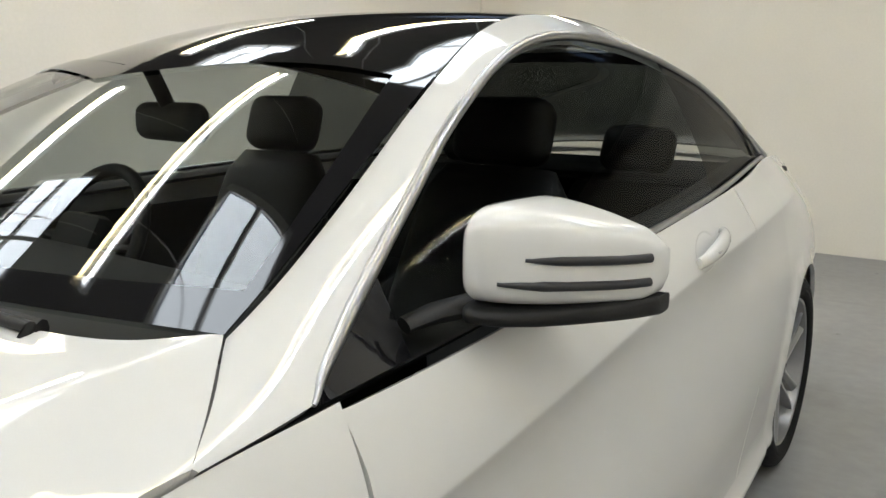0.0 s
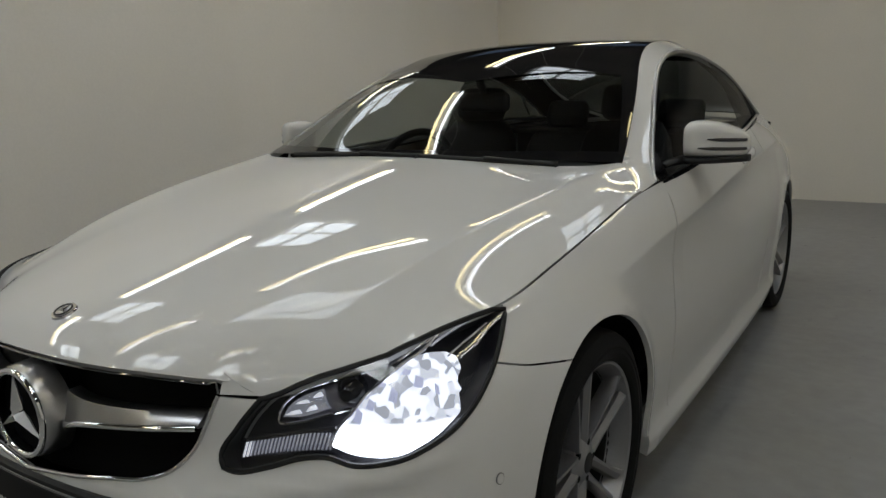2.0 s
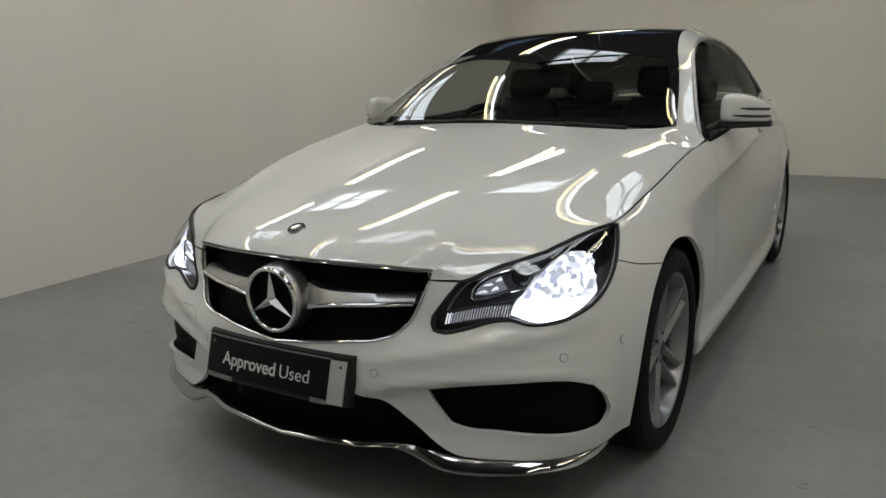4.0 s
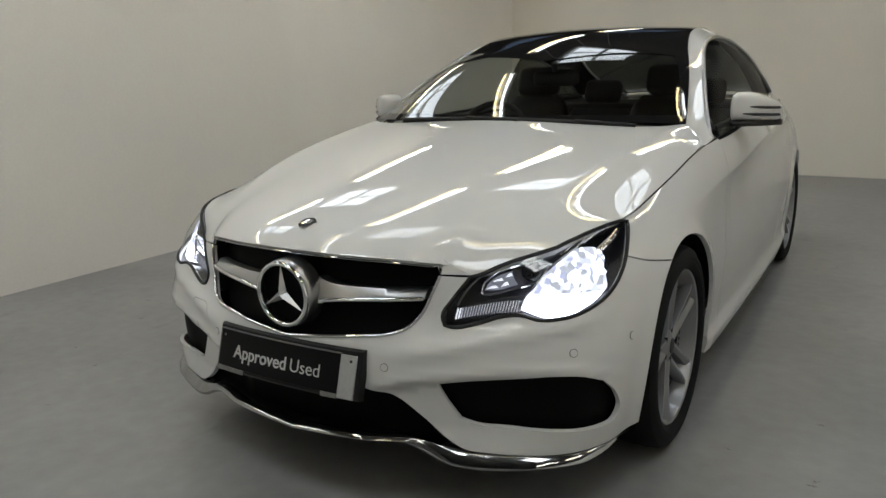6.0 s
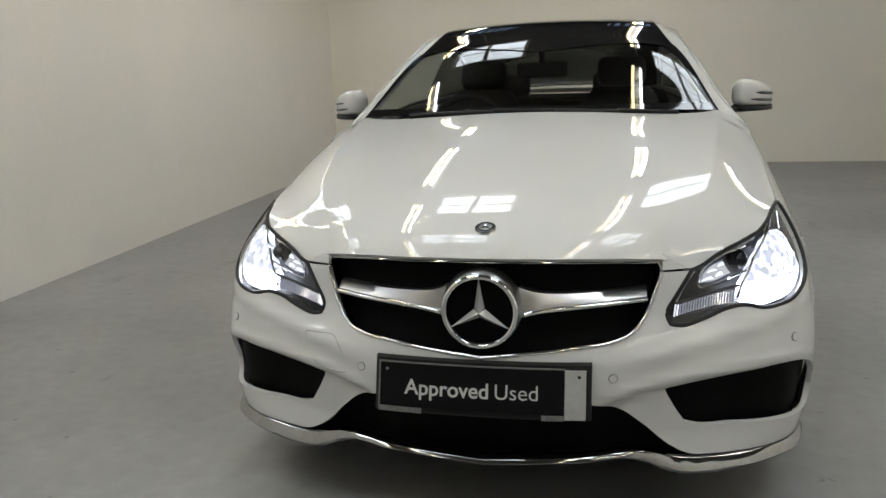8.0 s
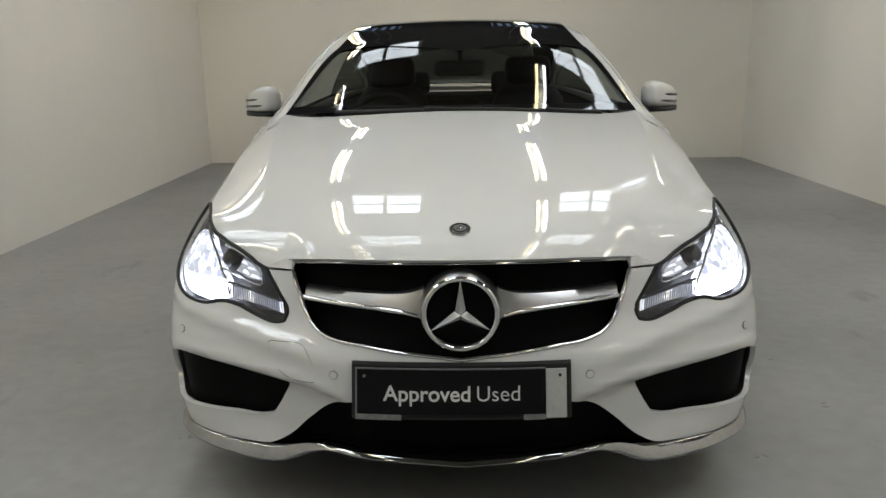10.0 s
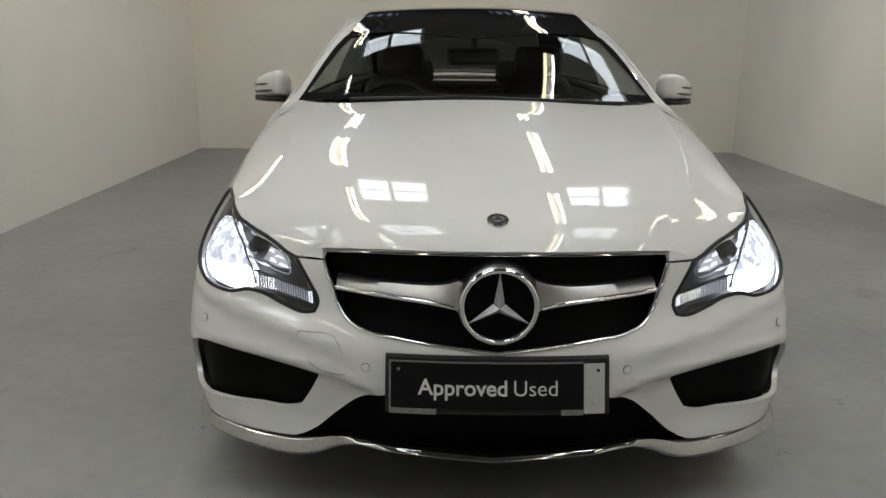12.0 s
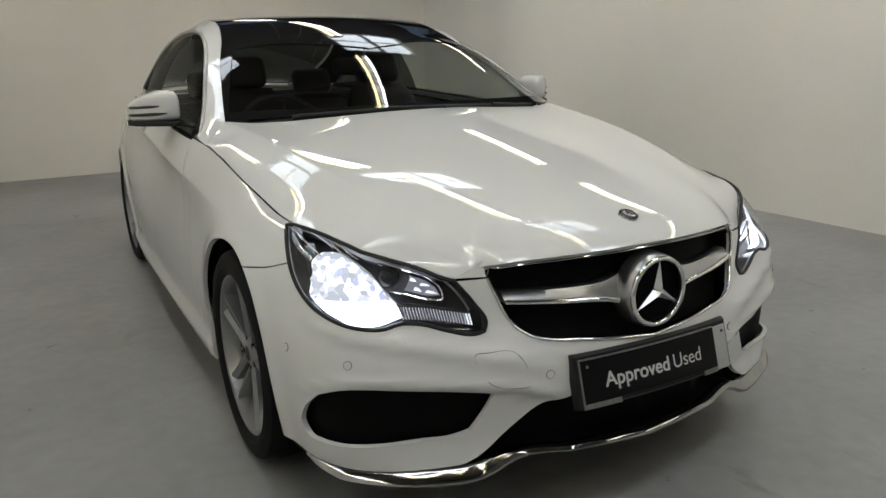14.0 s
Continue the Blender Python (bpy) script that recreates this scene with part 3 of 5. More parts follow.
# ceiling with openings for the skylights
# The row at y -1.9 is unseen, added to light the car's nose.
SKYLIGHTS = [(x, y) for y in (4.8, 1.45, -1.9) for x in (-4.5, -1.13, 2.05)]
SKY_W, SKY_L = 1.2, 1.25
xs = sorted({-FAR, FAR, *[x + s * SKY_W / 2 for x, _ in SKYLIGHTS for s in (-1, 1)]})
ys = sorted({-FAR, 13.0, *[y + s * SKY_L / 2 for _, y in SKYLIGHTS for s in (-1, 1)]})
VENTS = [(x, 9.1) for x in (-4.25, -1.75, 1.2, 5.2)]
VENT_W, VENT_L = 1.2, 1.9
xs = sorted({*xs, *[x + s * VENT_W / 2 for x, _ in VENTS for s in (-1, 1)]})
ys = sorted({*ys, *[y + s * VENT_L / 2 for _, y in VENTS for s in (-1, 1)]})
bm = bmesh.new()
for x0, x1 in zip(xs, xs[1:]):
    for y0, y1 in zip(ys, ys[1:]):
        if not any(abs((x0 + x1) / 2 - sx) < SKY_W / 2 and abs((y0 + y1) / 2 - sy) < SKY_L / 2 for sx, sy in SKYLIGHTS) and not any(abs((x0 + x1) / 2 - sx) < VENT_W / 2 and abs((y0 + y1) / 2 - sy) < VENT_L / 2 for sx, sy in VENTS):
            box(bm, ((x0 + x1) / 2, (y0 + y1) / 2, CEILING + 0.08), (x1 - x0, y1 - y0, 0.16))
bmesh.ops.remove_doubles(bm, verts=bm.verts, dist=1e-4)
tagged(part("ceiling", bm, ROOF_SHEET), "sheet ceiling, its unlit look put into the dark colour", "ceiling", kind="structure")


def skylight(name, sx, sy):
    bm = bmesh.new()
    z = CEILING + 0.05
    for s in (-1, 1):
        box(bm, (sx + s * (SKY_W / 2 - 0.025), sy, z), (0.05, SKY_L, 0.06))
        box(bm, (sx, sy + s * (SKY_L / 2 - 0.025), z), (SKY_W - 0.1, 0.05, 0.06))
    ob = tagged(part(name, bm, FRAME_WHITE), "skylight with slim glazing bars", "skylight", kind="structure")
    bars = bmesh.new()
    box(bars, (sx, sy, z), (0.06, SKY_L - 0.1, 0.05))
    part("glazing_bar", bars, FRAME_WHITE, ob)
    bars = bmesh.new()
    box(bars, (sx, sy, z + 0.002), (SKY_W - 0.1, 0.03, 0.04))
    part("glazing_bar", bars, FRAME_WHITE, ob)
    return ob


for i, (sx, sy) in enumerate(SKYLIGHTS):
    skylight("window_%d" % (i + 1), sx, sy)
    lamp = new("daylight", bpy.data.lights.new("daylight", "AREA"))
    lamp.data.shape, lamp.data.size, lamp.data.size_y = "RECTANGLE", SKY_W - 0.1, SKY_L - 0.1
    # lamps of the added front row are doubled to brighten the nose
    lamp.data.energy, lamp.data.color = 38 if sy < -1 else 19, (0.88, 0.95, 1.0)
    lamp.matrix_world = look((sx, sy, CEILING + 0.12), (sx, sy + 0.001, 0))


for i, (sx, sy) in enumerate(VENTS):
    bm = bmesh.new()
    for d in (-1, 1):
        box(bm, (sx, sy + d * (VENT_L / 2 - 0.03), CEILING + 0.05), (VENT_W, 0.06, 0.06))
    vent = tagged(part("window_%d" % (len(SKYLIGHTS) + i + 1), bm, FRAME_WHITE), "rooflight behind upright louvre slats", "skylight", kind="structure")
    for k in range(7):
        part("slat", box(bmesh.new(), (sx + (k - 3) * VENT_W / 7, sy, CEILING + 0.05), (0.085, VENT_L - 0.12, 0.02)), FRAME_GREY, vent)


def ceiling_light():
    """A twin-tube batten 1.5 m long, hung under the ceiling, lying along y."""
    root = part("ceiling_light", block((0, 0, 0.045), (0.12, 1.5, 0.05), 0.006), FRAME_WHITE)
    for x, mat in ((-0.042, TUBE_WARM), (0.042, TUBE_WHITE)):
        b = cylinder(bmesh.new(), (x, -0.735, 0), (x, 0.735, 0), 0.014, n=12)
        part("tube", smooth_all(b), mat, root)
    for y in (-0.742, 0.742):
        part("lamp_holder", block((0, y, 0.005), (0.11, 0.018, 0.045), 0.003), FRAME_WHITE, root)
    for y in (-0.5, 0.5):
        part("hanger", cylinder(bmesh.new(), (0, y, 0.07), (0, y, CEILING - LAMPS), 0.004, n=6), FRAME_WHITE, root)
    return tagged(root, "white twin fluorescent batten, one tube warm", "ceiling light", "ceiling lights in rows")


first = ceiling_light()
# Battens at y -4.4 and -2.25 are unseen, added to light the front.
LIGHTS = [(x, y) for x in (-1.24, 0.77) for y in (-4.4, -2.25, -0.1, 2.05, 4.2, 6.35)] + [(x, y) for x in (-3.03, 2.69) for y in (-2.25, -0.1, 2.05, 4.2)]
for k, (x, y) in enumerate(LIGHTS):
    m = Matrix.Translation((x, y, LAMPS))
    if k:
        copy_thing(first, m)
    else:
        first.matrix_basis = m

# faint upright joints between the partitions' boards
for wall, at in ((wall_left, lambda y: LEFT(y) + 0.0004), (wall_right, lambda y: RIGHT - 0.0004)):
    for y in np.arange(-4.4, 8.0, 1.22):
        part("panel_joint", box(bmesh.new(), (at(y), y, PARTITION / 2), (0.0016, 0.005, PARTITION - 0.01)), JOINT, wall)

# an upright scratch on the partition
bm = bmesh.new()
for k in range(6):
    z = 0.98 + k * 0.045
    box(bm, (LEFT(1.63) + 0.001, 1.63 + 0.004 * math.sin(k * 1.7), z + 0.02), (0.002, 0.0035 + 0.001 * (k % 2), 0.042))
part("scratch", bm, FRAME_GREY, wall_left, "dark upright scratch")

# ---- the car ----
car = new("car")
tagged(car, "white two-door coupe with black glass roof, headlamps lit", "car")
FLANK = lambda y: float(u_at(y))
ARCH_Y, ARCH_Z, ARCH_R = 0.775, 0.338, 0.372


def arch(yc, a0, a1, n=28, r=ARCH_R):
    """The wheel arch's edge in the side's own measures, from angle a0 to a1 (degrees, 0 at the tail side)."""
    return np.array([(FLANK(yc + r * math.cos(radians(a))), ARCH_Z + r * math.sin(radians(a))) for a in np.linspace(a0, a1, n)])


GRILLE = line([(0, 0.515), (0.155, 0.531), (0.242, 0.541), (0.318, 0.549), (0.372, 0.566), (0.413, 0.601), (0.441, 0.655), (0.462, 0.705)])
LAMP_IN = line([(0.545, 0.702), (0.50, 0.648), (0.470, 0.594), (0.476, 0.579)])
LAMP_LOW = line([(0.476, 0.579), (0.494, 0.575), (0.567, 0.587), (0.628, 0.605), (0.676, 0.610), (0.727, 0.600), (0.796, 0.604), (0.89, 0.625), (1.0, 0.667), (1.09, 0.722)])
LAMP_BACK = line([(1.09, 0.722), (1.14, 0.757), (1.195, 0.798)])
LAMP_TOP = np.concatenate([[(1.195, 0.798)], SEAM_RUN[(SEAM_RUN[:, 0] > 0.547) & (SEAM_RUN[:, 0] < 1.175)][::-1] - [0, 0.002], [(0.545, 0.702)]])
SEAM = line([(1.09, 0.722), (1.18, 0.695), (FLANK(ARCH_Y + ARCH_R * math.cos(radians(117))), ARCH_Z + ARCH_R * math.sin(radians(117)))])
CHIN = line([(0, 0.400), (0.27, 0.397), (0.348, 0.371), (0.402, 0.329), (0.483, 0.258), (0.525, 0.236), (0.6, 0.227), (0.72, 0.226), (0.86, 0.229), (1.0, 0.227), (FLANK(ARCH_Y - ARCH_R * 0.95), 0.224)])
right_half = np.concatenate([CHIN[:-1], arch(ARCH_Y, 198, 117)[:-1], SEAM[::-1][:-1], LAMP_LOW[::-1][:-1], LAMP_IN[::-1][:-1], [(0.545, 0.702), (0.462, 0.705)], GRILLE[::-1][1:]])
bumper_ring = np.concatenate([right_half, (right_half[1:-1] * [-1, 1])[::-1]])
INTAKE = ring(line([(0.458, 0.420), (0.55, 0.436), (0.647, 0.446), (0.76, 0.457), (0.83, 0.452), (0.90, 0.428)]), line([(0.90, 0.428), (0.955, 0.375), (0.975, 0.33), (0.955, 0.303), (0.90, 0.296)]),
              line([(0.90, 0.296), (0.80, 0.300), (0.65, 0.305), (0.56, 0.31), (0.52, 0.322)]), line([(0.52, 0.322), (0.49, 0.365), (0.458, 0.420)]))
bumper = panel("front_bumper", side, bumper_ring, PAINT, car, holes=[INTAKE, flip(INTAKE)], step=0.02, flange=0.014)
for o in (INTAKE, flip(INTAKE)):
    panel("intake_grille", side, o, MESH_BLACK, bumper, gap=-0.02, lift=-0.03, flange=0, label="black side air intake")

# bonnet
seam_ys = np.linspace(SEAM_FRONT + 0.004, 1.221, 80)
half = np.concatenate([np.array([(x, float(nose_line(x))) for x in np.linspace(0, float(seam_x(SEAM_FRONT)) - 0.004, 30)])[:-1],
                       np.stack([seam_x(seam_ys) - 0.001, seam_ys], -1), line([(float(seam_x(1.226)) - 0.001, 1.226), (0.775, 1.277), (0.722, 1.337)])[:-1], line([(0.722, 1.335), (0.66, 1.28), (0.55, 1.24), (0.38, 1.205), (0.2, 1.18), (0, 1.17)])])
fold_run = np.linspace(0.10, 1.30, 60)
folds = [np.stack([d * (fold_x(fold_run) + o), fold_run], -1) for d in (1, -1) for o in (-0.022, -0.011, -0.006, -0.0028, 0.0, 0.0028, 0.006, 0.011, 0.022)]
bonnet_ob = panel("bonnet", bonnet, np.concatenate([half, (half[1:-1] * [-1, 1])[::-1]]), PAINT, car, step=0.02, gap=0.001, flange=0.02, guides=folds)

for s in (1, -1):
    corner = np.concatenate([[(0.464, 0.707), (0.549, 0.706)], SEAM_RUN[(SEAM_RUN[:, 0] < 0.54)][::-1] + [0, 0.006]])
    panel("bonnet_corner", side, corner if s > 0 else flip(corner), PAINT, bonnet_ob, step=0.01, gap=0.0005, flange=0.01)

# wings, doors, quarter panels and sills
ridge_run = np.linspace(0.9, 4.0, 60)
ridges = [np.stack([u_at(ridge_run), ridge_z(ridge_run) + o], -1) for o in (-0.04, -0.02, -0.01, -0.004, 0.0, 0.004, 0.01, 0.02)]
for s in (1, -1):
    turn = (lambda o: np.asarray(o)) if s > 0 else flip
    top = SEAM_RUN[(SEAM_RUN[:, 0] > 1.19) & (SEAM_RUN[:, 0] < 2.07)]
    top = np.concatenate([top, [(2.084, np.interp(2.084, *SEAM_RUN.T))]])
    wing = ring(SEAM, arch(ARCH_Y, 117, -12), line([arch(ARCH_Y, -12, -12, 1)[0], (2.075, 0.26), (2.083, 0.6), (2.084, 0.90), top[-1]], curved=False), top[::-1], np.array([top[0], LAMP_BACK[-1]]), LAMP_BACK[::-1])
    panel("wing", side, turn(wing), PAINT, car, step=0.025, guides=[turn(g) for g in ridges])
    ys_ = np.linspace(1.3695, 2.85, 32)
    waist = np.stack([[FLANK(y) for y in ys_], belt_z(ys_)], -1)
    door = panel("door", side, turn(ring(waist[::-1], line([waist[0], (2.0855, 0.9), (2.0845, 0.6), (2.0765, 0.265)], curved=False), line([(2.0765, 0.265), (FLANK(2.80), 0.285)]), line([(FLANK(2.80), 0.285), (FLANK(2.89), 0.5), waist[-1]]))), PAINT, car, step=0.022, guides=[turn(g) for g in ridges])
    ys_ = np.linspace(2.855, 4.25, 40)
    waist = np.stack([[FLANK(y) for y in ys_], belt_z(ys_)], -1)
    rear = ring(line([waist[-1], (5.3, 0.98), (5.85, 0.97)]), line([(5.85, 0.97), (5.85, 0.3)], curved=False), line([(5.85, 0.3), (5.2, 0.26), (FLANK(4.0), 0.24)]), arch(3.59, -15, 195, 50), line([arch(3.59, 195, 195, 1)[0], (FLANK(2.805), 0.285), (FLANK(2.895), 0.5), waist[0]], curved=False), waist)
    panel("rear_quarter_panel", side, turn(rear), PAINT, car, step=0.04, guides=[turn(g) for g in ridges[::2]])
    sill = ring(line([(FLANK(1.165), 0.275), (FLANK(3.22), 0.292)]), line([(FLANK(3.22), 0.292), (FLANK(3.26), 0.18)]), line([(FLANK(3.26), 0.18), (FLANK(1.19), 0.175)]), line([(FLANK(1.19), 0.175), (FLANK(1.165), 0.275)]))
    panel("side_sill", side, turn(sill), PAINT, car, step=0.02, lift=-0.002, flange=0.05)

# cabin
WS_SIDE = line(across((1.335, 0.722), (1.37, 0.714), (1.42, 0.703), (1.49, 0.687), (1.62, 0.656), (1.73, 0.627), (1.86, 0.588)))
RAIL_IN = line(across((1.86, 0.588), (1.95, 0.562), (2.1, 0.530), (2.3, 0.514), (2.75, 0.500), (3.2, 0.45)))
WIN_TOP = line(across((1.355, 0.8195), (1.385, 0.803), (1.44, 0.780), (1.54, 0.746), (1.63, 0.719), (1.74, 0.686), (1.83, 0.661), (1.925, 0.636), (2.07, 0.613), (2.25, 0.603), (2.5, 0.605), (2.8, 0.613), (3.1, 0.620), (3.4, 0.633), (3.6, 0.645), (3.725, 0.6535)))
CAB = (1, 1.2)
FOOT = [(y - 0.004, x) for x, y in line([(0.8158, 1.228), (0.777, 1.2785), (0.7225, 1.337)], 0.015)][:-1]
BASE = line(across((1.335, -0.722), (1.25, -0.5), (1.19, -0.25), (1.17, 0), (1.19, 0.25), (1.25, 0.5), (1.335, 0.722)))
screen = panel("windscreen", glass, ring(BASE, WS_SIDE, np.array([WS_SIDE[-1], (1.70, 0), WS_SIDE[-1] * [1, -1]]), (WS_SIDE * [1, -1])[::-1]), WINDSCREEN, car, step=0.03, scale=CAB, flange=0.004)
FRIT_K = (WS_SIDE[:, :1] - 1.335) / 0.525
FRIT_SIDE = WS_SIDE + np.concatenate([0.05 * (1 - FRIT_K) - 0.06 * FRIT_K, -0.045 + 0 * FRIT_K], 1)
frit_hole = ring(line([FRIT_SIDE[0] * [1, -1], *across((1.30, -0.5), (1.24, -0.25), (1.22, 0), (1.24, 0.25), (1.30, 0.5)), FRIT_SIDE[0]]), FRIT_SIDE, np.array([FRIT_SIDE[-1], (1.64, 0), FRIT_SIDE[-1] * [1, -1]]), (FRIT_SIDE * [1, -1])[::-1])
panel("screen_border", glass, ring(BASE, WS_SIDE, np.array([WS_SIDE[-1], (1.70, 0), WS_SIDE[-1] * [1, -1]]), (WS_SIDE * [1, -1])[::-1]), BLACK_GLOSS, screen, holes=[frit_hole], step=0.03, scale=CAB, flange=0, lift=0.004, gap=0.001, label="black border of the windscreen")
panel("roof_glass", glass, ring(np.array([WS_SIDE[-1] * [1, -1] + [0.004, 0], (1.705, 0), WS_SIDE[-1] + [0.004, 0]]), RAIL_IN, np.array([RAIL_IN[-1], RAIL_IN[-1] * [1, -1]]), (RAIL_IN * [1, -1])[::-1]), BLACK_GLOSS, car, step=0.04, scale=CAB, label="gloss black panoramic roof")
REAR_IN = line(across((3.2, 0.45), (3.4, 0.49), (3.8, 0.50), (4.1, 0.48), (4.27, 0.46)))
panel("rear_window", cabin, ring(REAR_IN, np.array([REAR_IN[-1], REAR_IN[-1] * [1, -1]]), (REAR_IN * [1, -1])[::-1], np.array([REAR_IN[0] * [1, -1], REAR_IN[0]])), REAR_GLASS, car, step=0.05, scale=CAB, flange=0.004)
for s in (1, -1):
    turn = (lambda o: np.asarray(o)) if s > 0 else (lambda o: np.asarray(o)[::-1] * [1, -1])
    rail = ring(WS_SIDE, RAIL_IN, REAR_IN, np.array([REAR_IN[-1], (4.29, 0.99)]), line([(4.29, 0.99), WIN_TOP[-1]], curved=False), WIN_TOP[::-1], np.array([WIN_TOP[0], (1.228, 1.0)]), np.array(across((1.228, 0.8205), *FOOT) + [WS_SIDE[0]]))
    rail_ob = panel("roof_rail", cabin, turn(rail), PAINT, car, step=0.025, scale=CAB, flange=0.02, label="white windscreen pillar and roof rail")
    panel("pillar_trim", cabin, turn(rail), LINING, car, step=0.04, scale=CAB, flange=0, lift=-0.022, gap=0.012, label="dark cloth pillar and roof lining")
    foot = cabin(*np.array(across(*[(y, s * x) for y, x in FOOT[2:]])).T) - np.array([0, 0.006, 0.016])
    part("joint_filler", tube(foot, 0.009, 8), FRAME_GREY, rail_ob)
    bm = bmesh.new()
    rows = []
    for y, a in WIN_TOP[1:-1]:
        t, b = cabin(y, s * a), np.array([s * (float(belt_x(y)) - 0.014), y, float(belt_z(y)) - 0.004])
        rows.append([bm.verts.new(b + (t - b) * k + np.array([s * 0.05 * k * (1 - k) * (t - b)[2] / 0.3, 0, 0])) for k in np.linspace(0, 1, 7)])
    for p, q in zip(rows, rows[1:]):
        for k in range(6):
            bm.faces.new((p[k], q[k], q[k + 1], p[k + 1]) if s > 0 else (p[k], p[k + 1], q[k + 1], q[k]))
    pane = smooth_all(bm)
    front, rear_pane = pane.copy(), pane.copy()
    for half_pane, keep_front in ((front, True), (rear_pane, False)):
        bmesh.ops.delete(half_pane, geom=[f for f in half_pane.faces if (f.calc_center_median().y < 2.72) != keep_front], context="FACES")
    part("rear_side_window", rear_pane, DARK_GLASS, car, "dark tinted side glass").visible_shadow = False
    win = part("side_window", front, SIDE_GLASS, car, "lightly tinted side glass")
    win.visible_shadow = False
    bm = bmesh.new()
    for p, q in zip(rows, rows[1:]):
        if p[0].co.y < 1.50:
            quad = [v.co + Vector((s * 0.003, 0, 0.001)) for v in ((p[0], q[0], q[-1], p[-1]) if s > 0 else (p[0], p[-1], q[-1], q[0]))]
            bm.faces.new([bm.verts.new(v) for v in quad])
    bmesh.ops.remove_doubles(bm, verts=bm.verts, dist=1e-5)
    part("mirror_sail", smooth_all(bm), BLACK_GLOSS, car, "black triangle in front of the side glass")
    pts = cabin(*(turn(WIN_TOP)[:, k] for k in (0, 1)))
    part("window_trim", tube(pts if s > 0 else pts[::-1], lambda k: 0.009 * min(1.0, 0.3 + k * 10), 8), SATIN, car, "brushed metal window surround")
    wy = np.linspace(1.70, 3.62, 40)
    bl = np.stack([s * (belt_x(wy) - 0.004), wy, belt_z(wy) + 0.004], -1)
    qb = line(across((3.36, s * 0.634), (3.46, s * 0.660), (3.55, s * 0.676)), 0.02)
    part("quarter_light_bar", tube(cabin(qb[:, 0], qb[:, 1]), 0.006, 8), SATIN, car)
    part("waist_trim", tube(bl, 0.007, 8), SATIN, car, "brushed metal waist strip")

# boot
def boot(x, y):
    x, y = np.broadcast_arrays(np.asarray(x, float), np.asarray(y, float))
    return np.stack([x, y, 1.045 - 0.06 * (np.abs(x) / 0.75) ** 3 - 0.05 * (y - 3.95) ** 2 - 0.03 * (y - 3.95)], -1)


panel("boot_lid", boot, ring(line([(-0.60, 3.9), (0.60, 3.9)], curved=False), line([(0.60, 3.9), (0.62, 4.25), (0.55, 4.42), (0.36, 4.5), (0, 4.53)]), line([(0, 4.53), (-0.36, 4.5), (-0.55, 4.42), (-0.62, 4.25), (-0.60, 3.9)])), PAINT, car, step=0.05)

# grille with bar, ring and star
gr = ring(GRILLE, line([(0.462, 0.705), (0.45, 0.745), (0.2, 0.765), (0, 0.77)]))
grille_ring = np.concatenate([gr, [(0, 0.77)], (gr[1:] * [-1, 1])[::-1]])
grille = panel("grille", side, grille_ring, MESH_BLACK, car, lift=-0.05, gap=-0.008, flange=0, label="black radiator grille")
edge = np.concatenate([(GRILLE * [-1, 1])[::-1][:-1], GRILLE])
part("grille_surround", tube(side(edge[:, 0], edge[:, 1]), 0.0048, 8), CHROME, grille, "chrome grille edge")
trim = np.array([(x, float(nose_line(abs(x))) - 0.001, float(bonnet(x, nose_line(abs(x)))[2]) - 0.007) for x in np.linspace(-0.415, 0.415, 50)])
trim = np.concatenate([[side(-0.462, 0.708), side(-0.455, 0.728)], trim, [side(0.455, 0.728), side(0.462, 0.708)]])
part("grille_trim", tube(trim, 0.0026, 6), DARK_CHROME, grille, "fine chrome line under the bonnet edge")
STAR = Vector((0, -0.107, 0.634))


def star_point(a):
    """One faceted arm of the star, in the plane that faces forward."""
    bm = bmesh.new()
    c, s = math.sin(a), math.cos(a)
    at = lambda r, w, y: STAR + Vector((r * c + w * s, y, r * s - w * c))
    tip = bm.verts.new(at(0.085, 0, 0))
    p, q = bm.verts.new(at(0.0085, 0.0125, 0.004)), bm.verts.new(at(0.0085, -0.0125, 0.004))
    ridge, back, heart = bm.verts.new(at(0.014, 0, -0.014)), bm.verts.new(at(0.02, 0, 0.012)), bm.verts.new(at(0, 0, -0.011))
    for f in ((tip, p, ridge), (tip, ridge, q), (tip, back, p), (tip, q, back), (ridge, p, heart), (ridge, heart, q)):
        bm.faces.new(f)
    bmesh.ops.recalc_face_normals(bm, faces=bm.faces)
    return bm


ring_pts = [STAR + Vector((0.0872 * math.sin(a), 0, 0.0872 * math.cos(a))) for a in np.linspace(0, 2 * math.pi, 64, endpoint=False)]
emblem = part("emblem", tube(ring_pts, 0.0068, 12, closed=True, up=(0, 1, 0)), CHROME, grille, "large chrome three-pointed star in a ring")
for k in range(3):
    part("star_point", star_point(k * 2 * math.pi / 3), SILVER, emblem)
part("emblem_backing", cylinder(bmesh.new(), STAR + Vector((0, 0.02, 0)), STAR + Vector((0, 0.06, 0)), 0.086, n=48), MESH_BLACK, emblem)
part("emblem_collar", loft([[STAR + Vector((r * math.sin(a), y, r * math.cos(a))) for a in np.linspace(0, 2 * math.pi, 48, endpoint=False)] for r, y in ((0.0925, 0.004), (0.096, 0.010), (0.098, 0.03), (0.099, 0.06))], cap=False), SATIN, grille)
